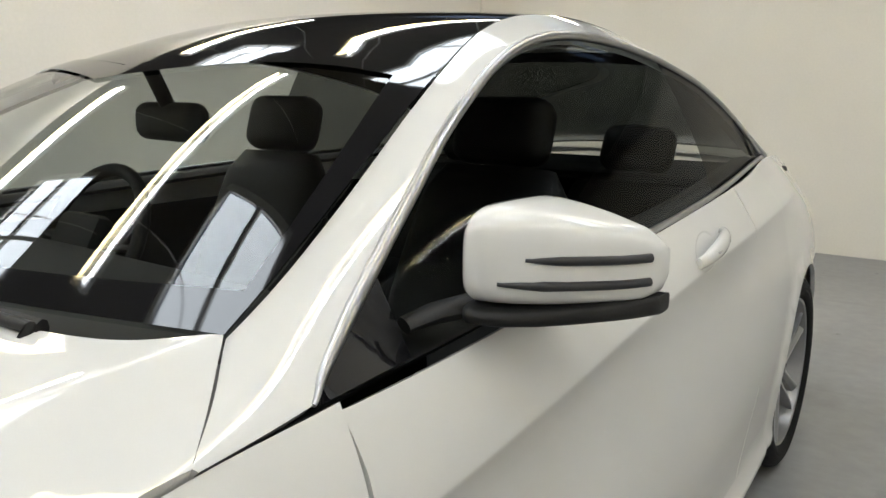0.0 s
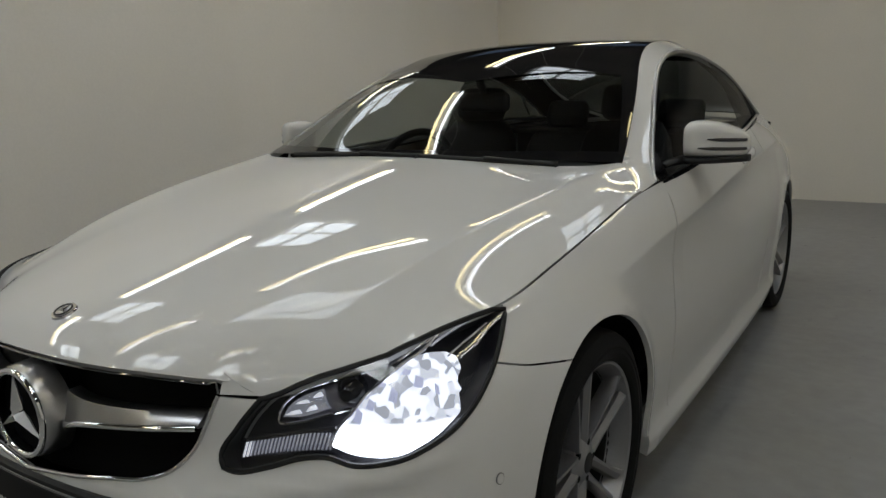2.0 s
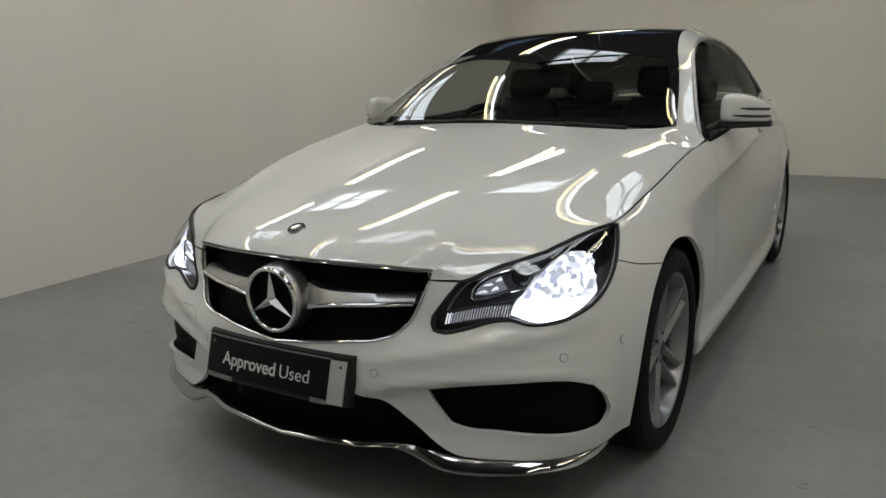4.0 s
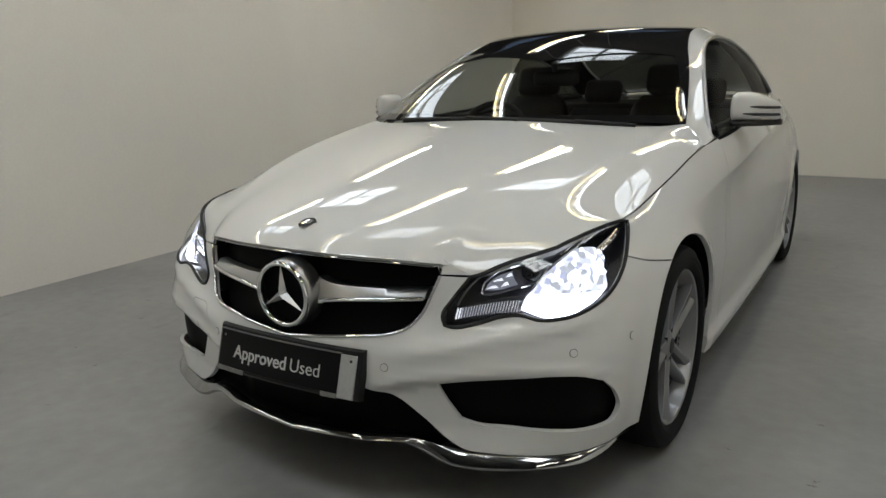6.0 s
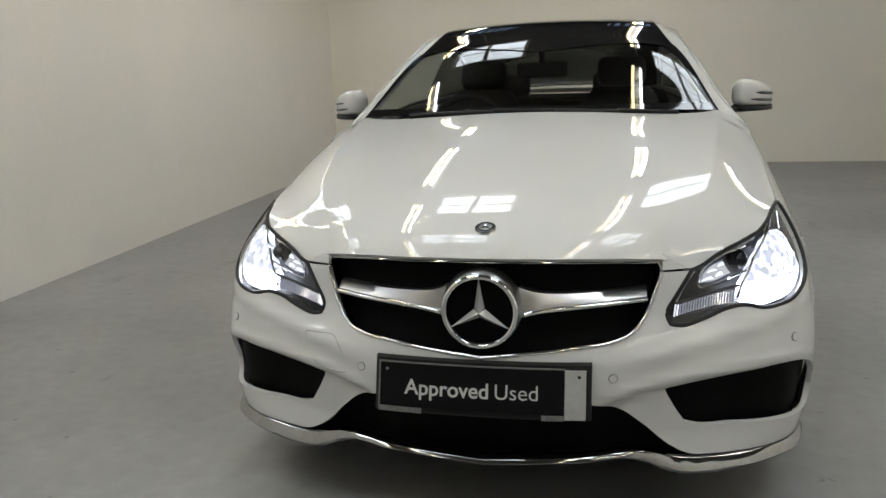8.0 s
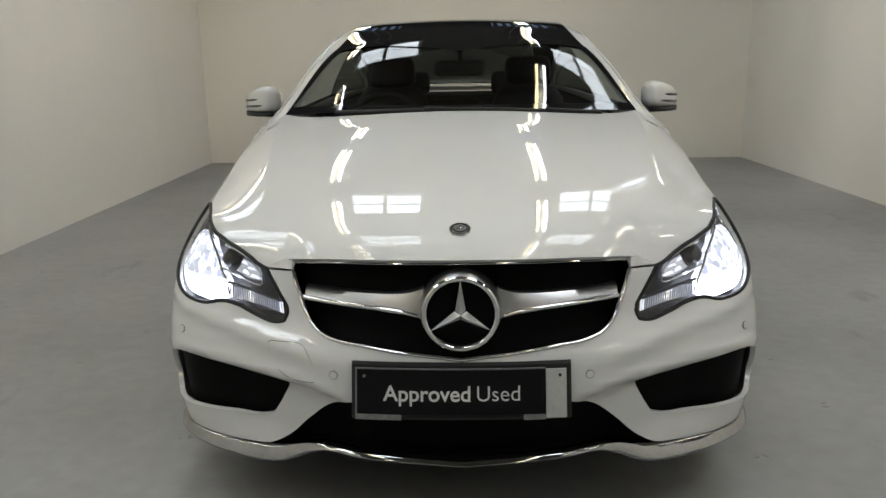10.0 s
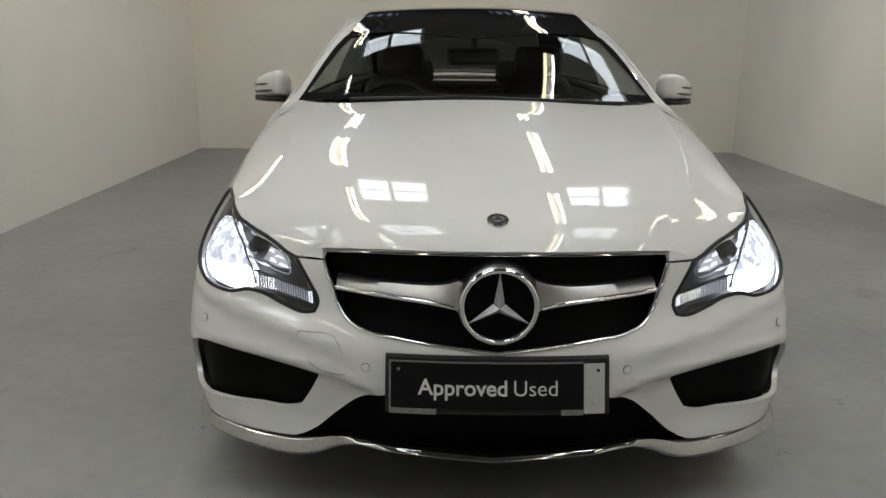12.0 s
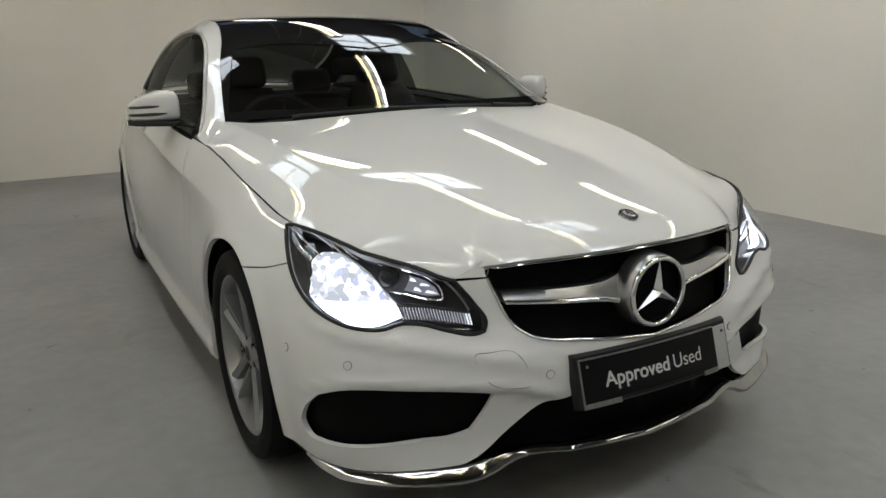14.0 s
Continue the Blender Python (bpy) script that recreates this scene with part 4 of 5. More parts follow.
for s in (1, -1):
    rings, strip = [], []
    for k in np.linspace(0, 1, 24):
        u = 0.092 + k * 0.329
        zc = 0.640 + 0.012 * k
        hh = 0.0205 - 0.0075 * k + 0.022 * math.exp(-k * 9)
        p = side(s * u, zc) + np.array([0, -0.002, 0])
        rings.append([tuple(p + np.array([0, dy, dz])) for dy, dz in ((0.05, hh), (0.022, hh), (0.004, -hh * 0.3), (0.002, -hh * 0.55), (0.006, -hh * 0.8), (0.05, -hh * 0.8))])
        strip.append(tuple(p + np.array([0, -0.001, -hh * 0.62])))
    bar = part("grille_bar", loft(rings), SATIN, grille, "satin silver grille bar")
    part("bar_strip", tube(strip[1:], 0.0065, 8), CHROME, bar)

# bonnet badge
b0 = Vector(bonnet(0, 0.015))
nrm = Vector((0, -(bonnet(0, 0.02) - bonnet(0, 0.01))[2], (bonnet(0, 0.02) - bonnet(0, 0.01))[1])).normalized()
badge = bmesh.new()
cylinder(badge, b0 - nrm * 0.004, b0 + nrm * 0.004, 0.029, 0.026, n=40)
bd = part("badge", smooth_all(badge), CHROME, bonnet_ob, "small round chrome bonnet badge")
part("badge_face", cylinder(bmesh.new(), b0 + nrm * 0.003, b0 + nrm * 0.0055, 0.0205, n=32), SATIN, bd)
part("badge_rim", tube([b0 + nrm * 0.0058 + Vector((0.0185 * math.sin(a), 0, 0)) + nrm.cross(Vector((1, 0, 0))) * 0.0185 * math.cos(a) for a in np.linspace(0, 2 * math.pi, 40, endpoint=False)], 0.0022, 6, closed=True, up=tuple(nrm)), LAMP_DARK, bd)
for k in range(3):
    a = k * 2 * math.pi / 3
    part("badge_star", tube([b0 + nrm * 0.006, b0 + nrm * 0.006 + Vector((0.016 * math.sin(a), 0, 0)) - nrm.cross(Vector((1, 0, 0))) * -0.016 * math.cos(a)], lambda q: 0.003 * (1 - q) + 0.0006, 6), CHROME, bd)

# headlamps
def in_lamp(u, z):
    return side(u, z) + np.array([0.0, 0.03, -0.005])


def lamp_bar(name, pts, r, mat, parent, s, n=6, lift=0.0):
    run = line(pts, 0.012) if len(pts) > 2 else np.array(pts, float)
    return part(name, tube(in_lamp(s * run[:, 0], run[:, 1]) - np.array([0, lift, 0]), r, n), mat, parent)


for s in (1, -1):
    turn = (lambda o: np.asarray(o)) if s > 0 else flip
    outline = ring(LAMP_IN, LAMP_LOW, LAMP_BACK, LAMP_TOP)
    lens = panel("headlamp", side, turn(outline), LENS, car, step=0.02, gap=0.003, flange=0, label="clear headlamp, lit")
    lens.visible_shadow = False
    panel("housing", side, turn(outline), LAMP_DARK, lens, step=0.02, gap=-0.004, lift=-0.075, flange=-0.07)
    rim = np.concatenate([turn(outline), turn(outline)[:1]])
    part("seal", tube(side(rim[:, 0], rim[:, 1])[:-1], 0.0055, 6, closed=True), PLASTIC, lens)
    # main beam: a bowl with beam light painted in as glow, and dimmer facets
    bowl = ring(line([(0.664, 0.618), (0.70, 0.608), (0.745, 0.604), (0.80, 0.609), (0.87, 0.628), (0.94, 0.662)]), line([(0.94, 0.662), (0.950, 0.678), (0.949, 0.69), (0.964, 0.70), (0.960, 0.712), (0.976, 0.722), (0.985, 0.728), (0.992, 0.748), (0.965, 0.762)]),
                line([(0.965, 0.762), (0.895, 0.764), (0.80, 0.742), (0.743, 0.712), (0.708, 0.682), (0.677, 0.65), (0.664, 0.618)]))
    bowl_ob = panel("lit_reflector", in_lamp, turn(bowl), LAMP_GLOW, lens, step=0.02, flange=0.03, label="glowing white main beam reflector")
    for u, z, w, h in ((0.715, 0.672, 0.011, 0.014), (0.742, 0.690, 0.010, 0.010), (0.79, 0.704, 0.012, 0.013), (0.86, 0.722, 0.016, 0.011), (0.765, 0.722, 0.010, 0.006), (0.83, 0.738, 0.018, 0.005), (0.90, 0.708, 0.006, 0.010)):
        facet = np.array([(u - w, z - h * 0.6), (u + w * 0.5, z - h), (u + w, z + h * 0.3), (u - w * 0.2, z + h)])
        panel("facet", in_lamp, turn(facet), LAMP_FACET, bowl_ob, step=0.008, gap=0, lift=0.003, flange=0.002)
    lamp_bar("bowl_edge", [(0.664, 0.622), (0.677, 0.65), (0.708, 0.682), (0.743, 0.712), (0.80, 0.742), (0.895, 0.766), (1.0, 0.792), (1.12, 0.812)], 0.0035, CHROME, lens, s, lift=0.006)
    # inner beam: bright shell, dark projector eye, thin chrome surround
    shell = ring(line([(0.566, 0.665), (0.60, 0.665), (0.656, 0.682)]), line([(0.656, 0.682), (0.645, 0.70), (0.640, 0.716)]), line([(0.640, 0.716), (0.597, 0.701), (0.575, 0.684), (0.566, 0.665)]))
    panel("inner_reflector", in_lamp, turn(shell), LAMP_DIM, lens, step=0.012, flange=0.015)
    panel("inner_bay", in_lamp, turn(ring(line([(0.56, 0.660), (0.60, 0.659), (0.70, 0.682)]), line([(0.70, 0.682), (0.722, 0.71), (0.73, 0.738)]), line([(0.73, 0.738), (0.645, 0.724), (0.59, 0.704), (0.56, 0.660)]))), LAMP_BLUE, lens, step=0.015, lift=-0.02, flange=0)
    # glowing slivers painted in as glints on the chrome shell
    for u, z, w, h in ((0.588, 0.674, 0.016, 0.005), (0.622, 0.682, 0.010, 0.006), (0.604, 0.692, 0.014, 0.004), (0.632, 0.704, 0.008, 0.005)):
        shard = np.array([(u - w, z - h), (u + w, z - h * 0.2), (u + w * 0.6, z + h), (u - w * 0.3, z + h * 0.4)])
        panel("glowing_glint", in_lamp, turn(shard), LAMP_GLOW_SOFT, lens, step=0.008, gap=0, lift=0.004, flange=0.002)
    c = Vector(in_lamp(s * 0.686, 0.708)) + Vector((0, 0.012, 0))
    eye = spun([(0.0, 0.026), (0.012, 0.023), (0.021, 0.014), (0.025, 0.0), (0.027, -0.002), (0.027, -0.02)], 28)
    bmesh.ops.transform(eye, matrix=Matrix.Translation(c) @ pose(0, 0, 0, 0, 0, -90 + s * 18), verts=eye.verts)
    part("projector_eye", eye, BLACK_GLOSS, lens)
    lamp_bar("inner_surround", [(0.705, 0.686), (0.655, 0.674), (0.60, 0.659), (0.562, 0.658), (0.568, 0.685), (0.593, 0.707), (0.642, 0.725), (0.73, 0.742)], 0.0028, CHROME, lens, s, lift=0.004)
    # ribbed strip along the foot, with its ledge
    strip = ring(line([(0.486, 0.588), (0.567, 0.597), (0.628, 0.610), (0.662, 0.616)]), line([(0.662, 0.616), (0.668, 0.648)]), line([(0.668, 0.648), (0.625, 0.641), (0.56, 0.628), (0.496, 0.617)]), line([(0.496, 0.617), (0.486, 0.588)]))
    strip_ob = panel("ribbed_strip", in_lamp, turn(strip), LAMP_BLUE, lens, step=0.02, lift=-0.004, flange=0.01)
    for k in range(24):
        f = k / 23
        u, lo = 0.490 + f * 0.170, 0.590 + 0.024 * f + 0.004 * math.sin(math.pi * f)
        lamp_bar("lamp_rib", [(u, lo), (u + 0.007, lo + 0.029)], 0.0021, LAMP_DIM if k > 1 else LAMP_GLOW_SOFT, strip_ob, s)
    lamp_bar("strip_ledge", [(0.498, 0.622), (0.56, 0.634), (0.625, 0.646), (0.672, 0.653)], 0.004, LAMP_DARK, lens, s, lift=0.004)
    lamp_bar("housing_edge", [(0.499, 0.628), (0.515, 0.655), (0.545, 0.69), (0.59, 0.721), (0.66, 0.742), (0.76, 0.762)], 0.003, SATIN, lens, s, lift=0.008)
    # long bright blades towards the outer tip
    lamp_bar("blade", [(0.80, 0.752), (0.90, 0.776), (1.02, 0.797)], 0.0022, CHROME, lens, s, lift=0.012)
    lamp_bar("blade", [(0.93, 0.772), (1.0, 0.784), (1.09, 0.80)], 0.003, LAMP_DIM, lens, s, lift=0.003)
    lamp_bar("blade", [(0.97, 0.752), (1.03, 0.766), (1.11, 0.786)], 0.0022, CHROME, lens, s, lift=0.004)

# number plate, bowed to the bumper
plate_turn = Matrix.Rotation(radians(-16), 3, "X")
PL = Vector((0, -0.123, 0.443))
up, fwd = plate_turn @ Vector((0, 0, 1)), plate_turn @ Vector((0, -1, 0))
bow = lambda x: 0.20 * x * x


def plate_piece(name, x0, x1, h0, h1, d0, d1, mat, parent, label="", edge=0.003):
    """A bowed bar of the plate: x0 to x1 across, h0 to h1 up the plate, d0 to d1 out of it."""
    prof = [(h0, d0), (h1, d0), (h1, d1 - edge), (h1 - edge, d1), (h0 + edge, d1), (h0, d1 - edge)]
    rings = []
    n = max(2, int((x1 - x0) / 0.03))
    for i, x in enumerate([x0, *np.linspace(x0 + edge, x1 - edge, n), x1]):
        low = edge * 0.7 if i in (0, n + 1) else 0.0
        rings.append([PL + up * h + fwd * (d - low * (d > d0)) + Vector((x, bow(x), 0)) for h, d in prof])
    return part(name, loft(rings, sharp=30), mat, parent, label)


holder = plate_piece("number_plate_holder", -0.267, 0.267, -0.069, 0.070, -0.022, 0.008, PLASTIC, car, "dark grey plastic plate holder", 0.007)
plate_piece("plate_frame", 0.204, 0.254, -0.066, 0.052, 0.0075, 0.0125, STRIP_GREY, holder, "pale end strip of the plate", 0.0015)
plate_piece("plate_edge", -0.255, 0.204, 0.0525, 0.0560, 0.0075, 0.0115, TAB_GREY, holder, "pale upper edge of the plate", 0.001)
plate_piece("plate_edge", -0.2575, -0.2535, -0.062, 0.0555, 0.0075, 0.0115, TAB_GREY, holder, "", 0.001)
for x0, x1 in ((-0.257, -0.145), (0.150, 0.203)):
    plate_piece("plate_tab", x0, x1, -0.069, -0.0555, 0.0075, 0.0120, TAB_GREY, holder, "worn grey lower edge", 0.001)
plate = plate_piece("plate_card", -0.2525, 0.2035, -0.0555, 0.052, 0.0075, 0.0125, PLATE_BLACK, holder, "black dealer card lettered in white", 0.001)
for x in (-0.235, 0.238):
    at = PL + up * 0.036 + fwd * 0.0125 + Vector((x, bow(x), 0))
    part("plate_screw", cylinder(bmesh.new(), at - fwd * 0.002, at + fwd * 0.0012, 0.004, n=12), TAB_GREY if x < 0 else PLASTIC, holder)


def lettering(text, size, bold, at, mat, parent):
    cu = bpy.data.curves.new("lettering", "FONT")
    cu.body, cu.size, cu.extrude, cu.offset = text, size, 0.0006, bold
    cu.align_x = "LEFT"
    tmp = bpy.data.objects.new("lettering", cu)
    scene.collection.objects.link(tmp)
    bpy.context.view_layer.update()
    me = bpy.data.meshes.new_from_object(tmp)
    bpy.data.objects.remove(tmp)
    m = Matrix.Translation(at) @ plate_turn.to_4x4() @ pose(0, 0, 0, 90, 0, 0)
    me.transform(m)
    for v in me.vertices:
        v.co.y += bow(v.co.x)
    return part("lettering", me, mat, parent, "white lettering"), max(v.co.x for v in me.vertices)


_, end = lettering("Approved", 0.0525, 0.0007, PL + fwd * 0.0129 - up * 0.022 + Vector((-0.188, 0, 0)), PLATE_WHITE, plate)
lettering("Used", 0.0525, -0.0003, Vector((end + 0.013, 0, 0)) + PL + fwd * 0.0129 - up * 0.022, PLATE_WHITE, plate)

# chin: splitter strip, dark lower intake, under tray
LIP = line([(0, 0.238), (0.2, 0.252), (0.37, 0.256), (0.42, 0.250), (0.487, 0.230), (0.53, 0.222), (0.6, 0.218), (0.7, 0.220), (0.8, 0.223), (0.9, 0.225), (1.0, 0.226)], curved=False)
lip = np.concatenate([(LIP * [-1, 1])[::-1][:-1], LIP])
blade = []
for u, z in lip:
    p, q = side(u, z), side(u, z + 0.01)
    n_out = np.array([p[0] * 0.5, -0.9, 0.0]) if abs(u) < 0.75 else np.array([math.copysign(0.8, u), -0.6, 0.0])
    n_out /= np.linalg.norm(n_out)
    a = abs(u)
    tall = float(np.interp(a, [0, 0.36, 0.46, 0.60, 0.85, 1.0], [0.006, 0.0065, 0.019, 0.019, 0.012, 0.003]))
    out = float(np.interp(a, [0, 0.40, 0.50, 0.85, 1.0], [0.008, 0.009, 0.026, 0.022, 0.004]))
    low = p - np.array([0, 0, tall * 0.7])
    blade.append([low + n_out * o + np.array([0, 0, h]) for o, h in ((-0.03, tall), (out * 0.12, tall), (out * 0.22, tall * 0.9), (out * 0.95, -tall * 0.35), (out, -tall * 0.55), (out * 0.93, -tall * 0.8), (out * 0.7, -tall), (-0.03, -tall))])
part("splitter", loft(blade, sharp=40), DARK_CHROME, bumper, "chrome blade along the chin")
low = np.concatenate([CHIN[:np.argmax(CHIN[:, 0] > 0.5)], LIP[::-1][np.argmax(LIP[::-1][:, 0] < 0.5):]])
low = np.concatenate([low, (low[1:-1] * [-1, 1])[::-1]])
panel("lower_intake", side, low, MESH_BLACK, bumper, lift=-0.06, gap=-0.02, flange=0, label="black lower air intake")

tray = bmesh.new()
rows = [[tray.verts.new(q) for q in (side(u, z) + np.array([0, 0, 0.004]), np.array([side(u, z)[0], 0.42, 0.20]))] for u, z in lip[::2]]
for p, q in zip(rows, rows[1:]):
    tray.faces.new((p[0], q[0], q[1], p[1]))
made = bmesh.ops.extrude_face_region(tray, geom=tray.faces[:])
bmesh.ops.translate(tray, vec=(0, 0, -0.006), verts=[v for v in made["geom"] if isinstance(v, bmesh.types.BMVert)])
bmesh.ops.recalc_face_normals(tray, faces=tray.faces)
part("chin_tray", tray, MESH_BLACK, bumper, "black tray under the chin")

# wheels
def wheel():
    """An alloy wheel with five twin spokes; its outer side faces +x."""
    rim = [(0.238, 0.060), (0.246, 0.085), (0.2525, 0.090), (0.2565, 0.100), (0.2535, 0.105), (0.2475, 0.101), (0.2425, 0.088), (0.232, 0.064), (0.228, 0.045), (0.238, 0.060)]
    root = part("wheel", spun(rim, 80), ALLOY)
    part("barrel", spun([(0.236, 0.07), (0.229, 0.05), (0.222, -0.03), (0.220, -0.095), (0.229, -0.105), (0.251, -0.112), (0.254, -0.10)], 60), ALLOY_DARK, root)
    tyre = [(0.250, -0.105), (0.276, -0.116), (0.304, -0.117), (0.324, -0.106), (0.3315, -0.090), (0.3345, -0.062), (0.3350, 0.0), (0.3345, 0.062), (0.3315, 0.090), (0.324, 0.106), (0.304, 0.117),
            (0.292, 0.1185), (0.290, 0.1172), (0.282, 0.1172), (0.280, 0.1178), (0.268, 0.114), (0.258, 0.107), (0.254, 0.100)]
    tyre_ob = part("tyre", spun(tyre, 80), RUBBER, root)
    for x in (-0.055, -0.018, 0.018, 0.055):
        part("tread_groove", spun([(0.3352, x - 0.004), (0.3356, x - 0.003), (0.3356, x + 0.003), (0.3352, x + 0.004)], 80), MESH_BLACK, tyre_ob)
    for k in range(5):
        a = math.pi / 2 + 2 * math.pi * k / 5
        for d in (-1, 1):
            rings = []
            # radius, sideways offset from the pair's middle line, half width, height of the face, depth
            for r, off, w, h, t in ((0.030, 0.016, 0.0150, 0.074, 0.05), (0.060, 0.0195, 0.0125, 0.077, 0.05), (0.100, 0.0225, 0.0100, 0.081, 0.045), (0.160, 0.0270, 0.0095, 0.088, 0.042), (0.215, 0.0315, 0.0105, 0.094, 0.04), (0.248, 0.0370, 0.0150, 0.096, 0.04)):
                out, across_way = Vector((0, math.cos(a), math.sin(a))), Vector((0, -math.sin(a), math.cos(a)))
                c = out * math.sqrt(r * r - off * off) + across_way * d * off
                x = Vector((1, 0, 0))
                lip = 0.5 * d
                rings.append([c + x * (h - t) - across_way * w * 1.25, c + x * (h - 0.012) - across_way * w * 1.1, c + x * h + across_way * w * (lip - 0.42), c + x * h + across_way * w * (lip + 0.42), c + x * (h - 0.012) + across_way * w * 1.1, c + x * (h - t) + across_way * w * 1.25])
            part("spoke", loft(rings, sharp=25), ALLOY, root, "grey twin spoke")
    hub = part("hub", spun([(0.0, 0.083), (0.028, 0.083), (0.032, 0.079), (0.050, 0.074), (0.064, 0.066), (0.068, 0.03), (0.0, 0.03)], 40), ALLOY, root)
    part("centre_cap", spun([(0.0, 0.0855), (0.024, 0.085), (0.027, 0.082), (0.027, 0.07), (0.0, 0.07)], 32), ALLOY_DARK, hub)
    for k in range(5):
        a = math.pi / 2 + 2 * math.pi * (k + 0.5) / 5
        c = Vector((0, math.cos(a), math.sin(a))) * 0.050
        part("wheel_bolt", cylinder(bmesh.new(), c + Vector((0.04, 0, 0)), c + Vector((0.0765, 0, 0)), 0.0085, n=8), MESH_BLACK, hub)
    part("brake_disc", spun([(0.06, 0.005), (0.165, 0.005), (0.165, -0.02), (0.06, -0.02), (0.06, 0.005)], 48), STEEL, root)
    bm = bmesh.new()
    part("brake_caliper", box(bm, (0.0, 0.135, 0.05), (0.06, 0.07, 0.16), 0.012), STEEL, root)
    # added black disc, in place of the shade behind the spokes
    part("shade_disc", cylinder(bmesh.new(), (-0.08, 0, 0), (-0.045, 0, 0), 0.220, n=40), MESH_BLACK, root)
    return root


w0 = wheel()
w0.parent = car
PLACES = [(1, 0.79), (-1, 0.79), (1, 3.59), (-1, 3.59)]
for k, (s, y) in enumerate(PLACES):
    m = pose(s * (0.764 if y < 2 else 0.728), y, 0.335, 14 if s > 0 else -8, 0, 0 if s > 0 else 180)
    if k:
        copy_thing(w0, m)
    else:
        w0.matrix_basis = m
    # arch liner
    bm = bmesh.new()
    yc = ARCH_Y if y < 2 else y
    prof = [(yc + 0.392 * math.cos(radians(a)), 0.338 + 0.392 * math.sin(radians(a))) for a in np.linspace(-25, 205, 30)]
    vs = [[bm.verts.new((s * x, py, pz)) for py, pz in prof] for x in (0.45, 0.85 if y < 2 else 0.80)]
    for i in range(len(prof) - 1):
        bm.faces.new((vs[0][i], vs[0][i + 1], vs[1][i + 1], vs[1][i]))
    bm.faces.new(vs[0])
    part("arch_liner", bm, MESH_BLACK, car)

# mirrors: a wedge swept back from its inner nose to its outer tip
MIR_Y = 0.014
mir_front = spline([0.822, 0.836, 0.86, 0.90, 0.95, 0.98, 0.996], [1.605, 1.556, 1.548, 1.572, 1.637, 1.690, 1.730])
mir_back = spline([0.822, 0.836, 0.86, 0.90, 0.95, 0.98, 0.996], [1.69, 1.715, 1.73, 1.74, 1.755, 1.765, 1.765])
mir_top = spline([0.822, 0.836, 0.86, 0.90, 0.95, 0.98, 0.996], [1.090, 1.115, 1.125, 1.120, 1.102, 1.085, 1.067])


def rounded(n, p=0.55):
    return [(math.copysign(abs(math.cos(a)) ** p, math.cos(a)), math.copysign(abs(math.sin(a)) ** p, math.sin(a))) for a in np.linspace(0, 2 * math.pi, n, endpoint=False)]


for s in (1, -1):
    rings, base = [], []
    for x in (0.822, 0.827, 0.836, 0.848, 0.865, 0.885, 0.91, 0.935, 0.955, 0.972, 0.984, 0.992, 0.996):
        f, b, top = float(mir_front(x)) + MIR_Y, float(mir_back(x)) + MIR_Y, float(mir_top(x))
        low = 1.012 - 0.02 * (x - 0.83) + (0.022 if x < 0.825 else 0.008 if x < 0.83 else 0.018 if x > 0.994 else 0.006 if x > 0.99 else 0)
        rings.append([(s * x, (f + b) / 2 + c * (b - f) / 2, (top + low) / 2 + d * (top - low) / 2) for c, d in rounded(40, 0.5)])
        if x >= 0.827:
            base.append([(s * (x + 0.002), (f + b) / 2 + c * ((b - f) / 2 + 0.003), 1.003 - 0.02 * (x - 0.83) + d * 0.0115) for c, d in rounded(20, 0.5)])
    mirror = part("door_mirror", loft(rings, sharp=75), PAINT, car, "white door mirror with dark indicator slots")
    part("mirror_base", loft(base, sharp=60), PLASTIC, mirror, "black mirror foot")
    part("mirror_arm", tube([(s * 0.785, 1.53, 0.988), (s * 0.80, 1.565, 0.997), (s * 0.825, 1.61, 1.002), (s * 0.87, 1.655, 1.002)], lambda k: 0.016 + 0.012 * k, 10, flat=0.6), PLASTIC, mirror)
    for x0, z0, r0 in ((0.903, 1.068, 0.0022), (0.880, 1.042, 0.0022)):
        pts = [(s * x, float(mir_front(x)) + MIR_Y + 0.0015, z0 - (x - x0) * 0.10) for x in np.linspace(x0, 0.990, 10)]
        part("indicator", tube(pts, lambda k: r0 + 0.0035 * min(1, k * 3), 8), LAMP_DARK, mirror)
    part("indicator", tube([(s * 0.978, float(mir_front(0.978)) + MIR_Y + 0.003, z) for z in (1.022, 1.034, 1.052, 1.064)], 0.0125, 10), LAMP_DARK, mirror)

# underbody, cabin tub, seats, dashboard
part("underbody", block((0, 2.25, 0.2), (1.5, 4.2, 0.06), 0.02), MESH_BLACK, car)
part("cabin_floor", block((0, 2.3, 0.36), (1.5, 2.6, 0.06), 0.02), CARPET, car)
part("bulkhead", block((0, 1.02, 0.62), (1.5, 0.04, 0.60), 0.01), MESH_BLACK, car)
part("boot_bulkhead", block((0, 3.45, 0.62), (1.4, 0.05, 0.72), 0.01), CARPET, car)
part("parcel_shelf", block((0, 3.65, 0.99), (1.35, 0.75, 0.03), 0.01), CARPET, car)
for s in (1, -1):
    us = [FLANK(1.2), FLANK(3.4)]
    panel("door_trim", side, np.array([(s * us[0], 0.35), (s * us[1], 0.35), (s * us[1], 0.99), (s * us[0], 0.93)])[::s], TRIM, car, step=0.1, lift=-0.09, flange=0)
    part("window_sill_trim", tube(np.stack([s * (belt_x(np.linspace(1.3, 3.62, 26)) - 0.06), np.linspace(1.3, 3.62, 26), belt_z(np.linspace(1.3, 3.62, 26)) - 0.012], -1), 0.04, 8, flat=0.4), TRIM, car)


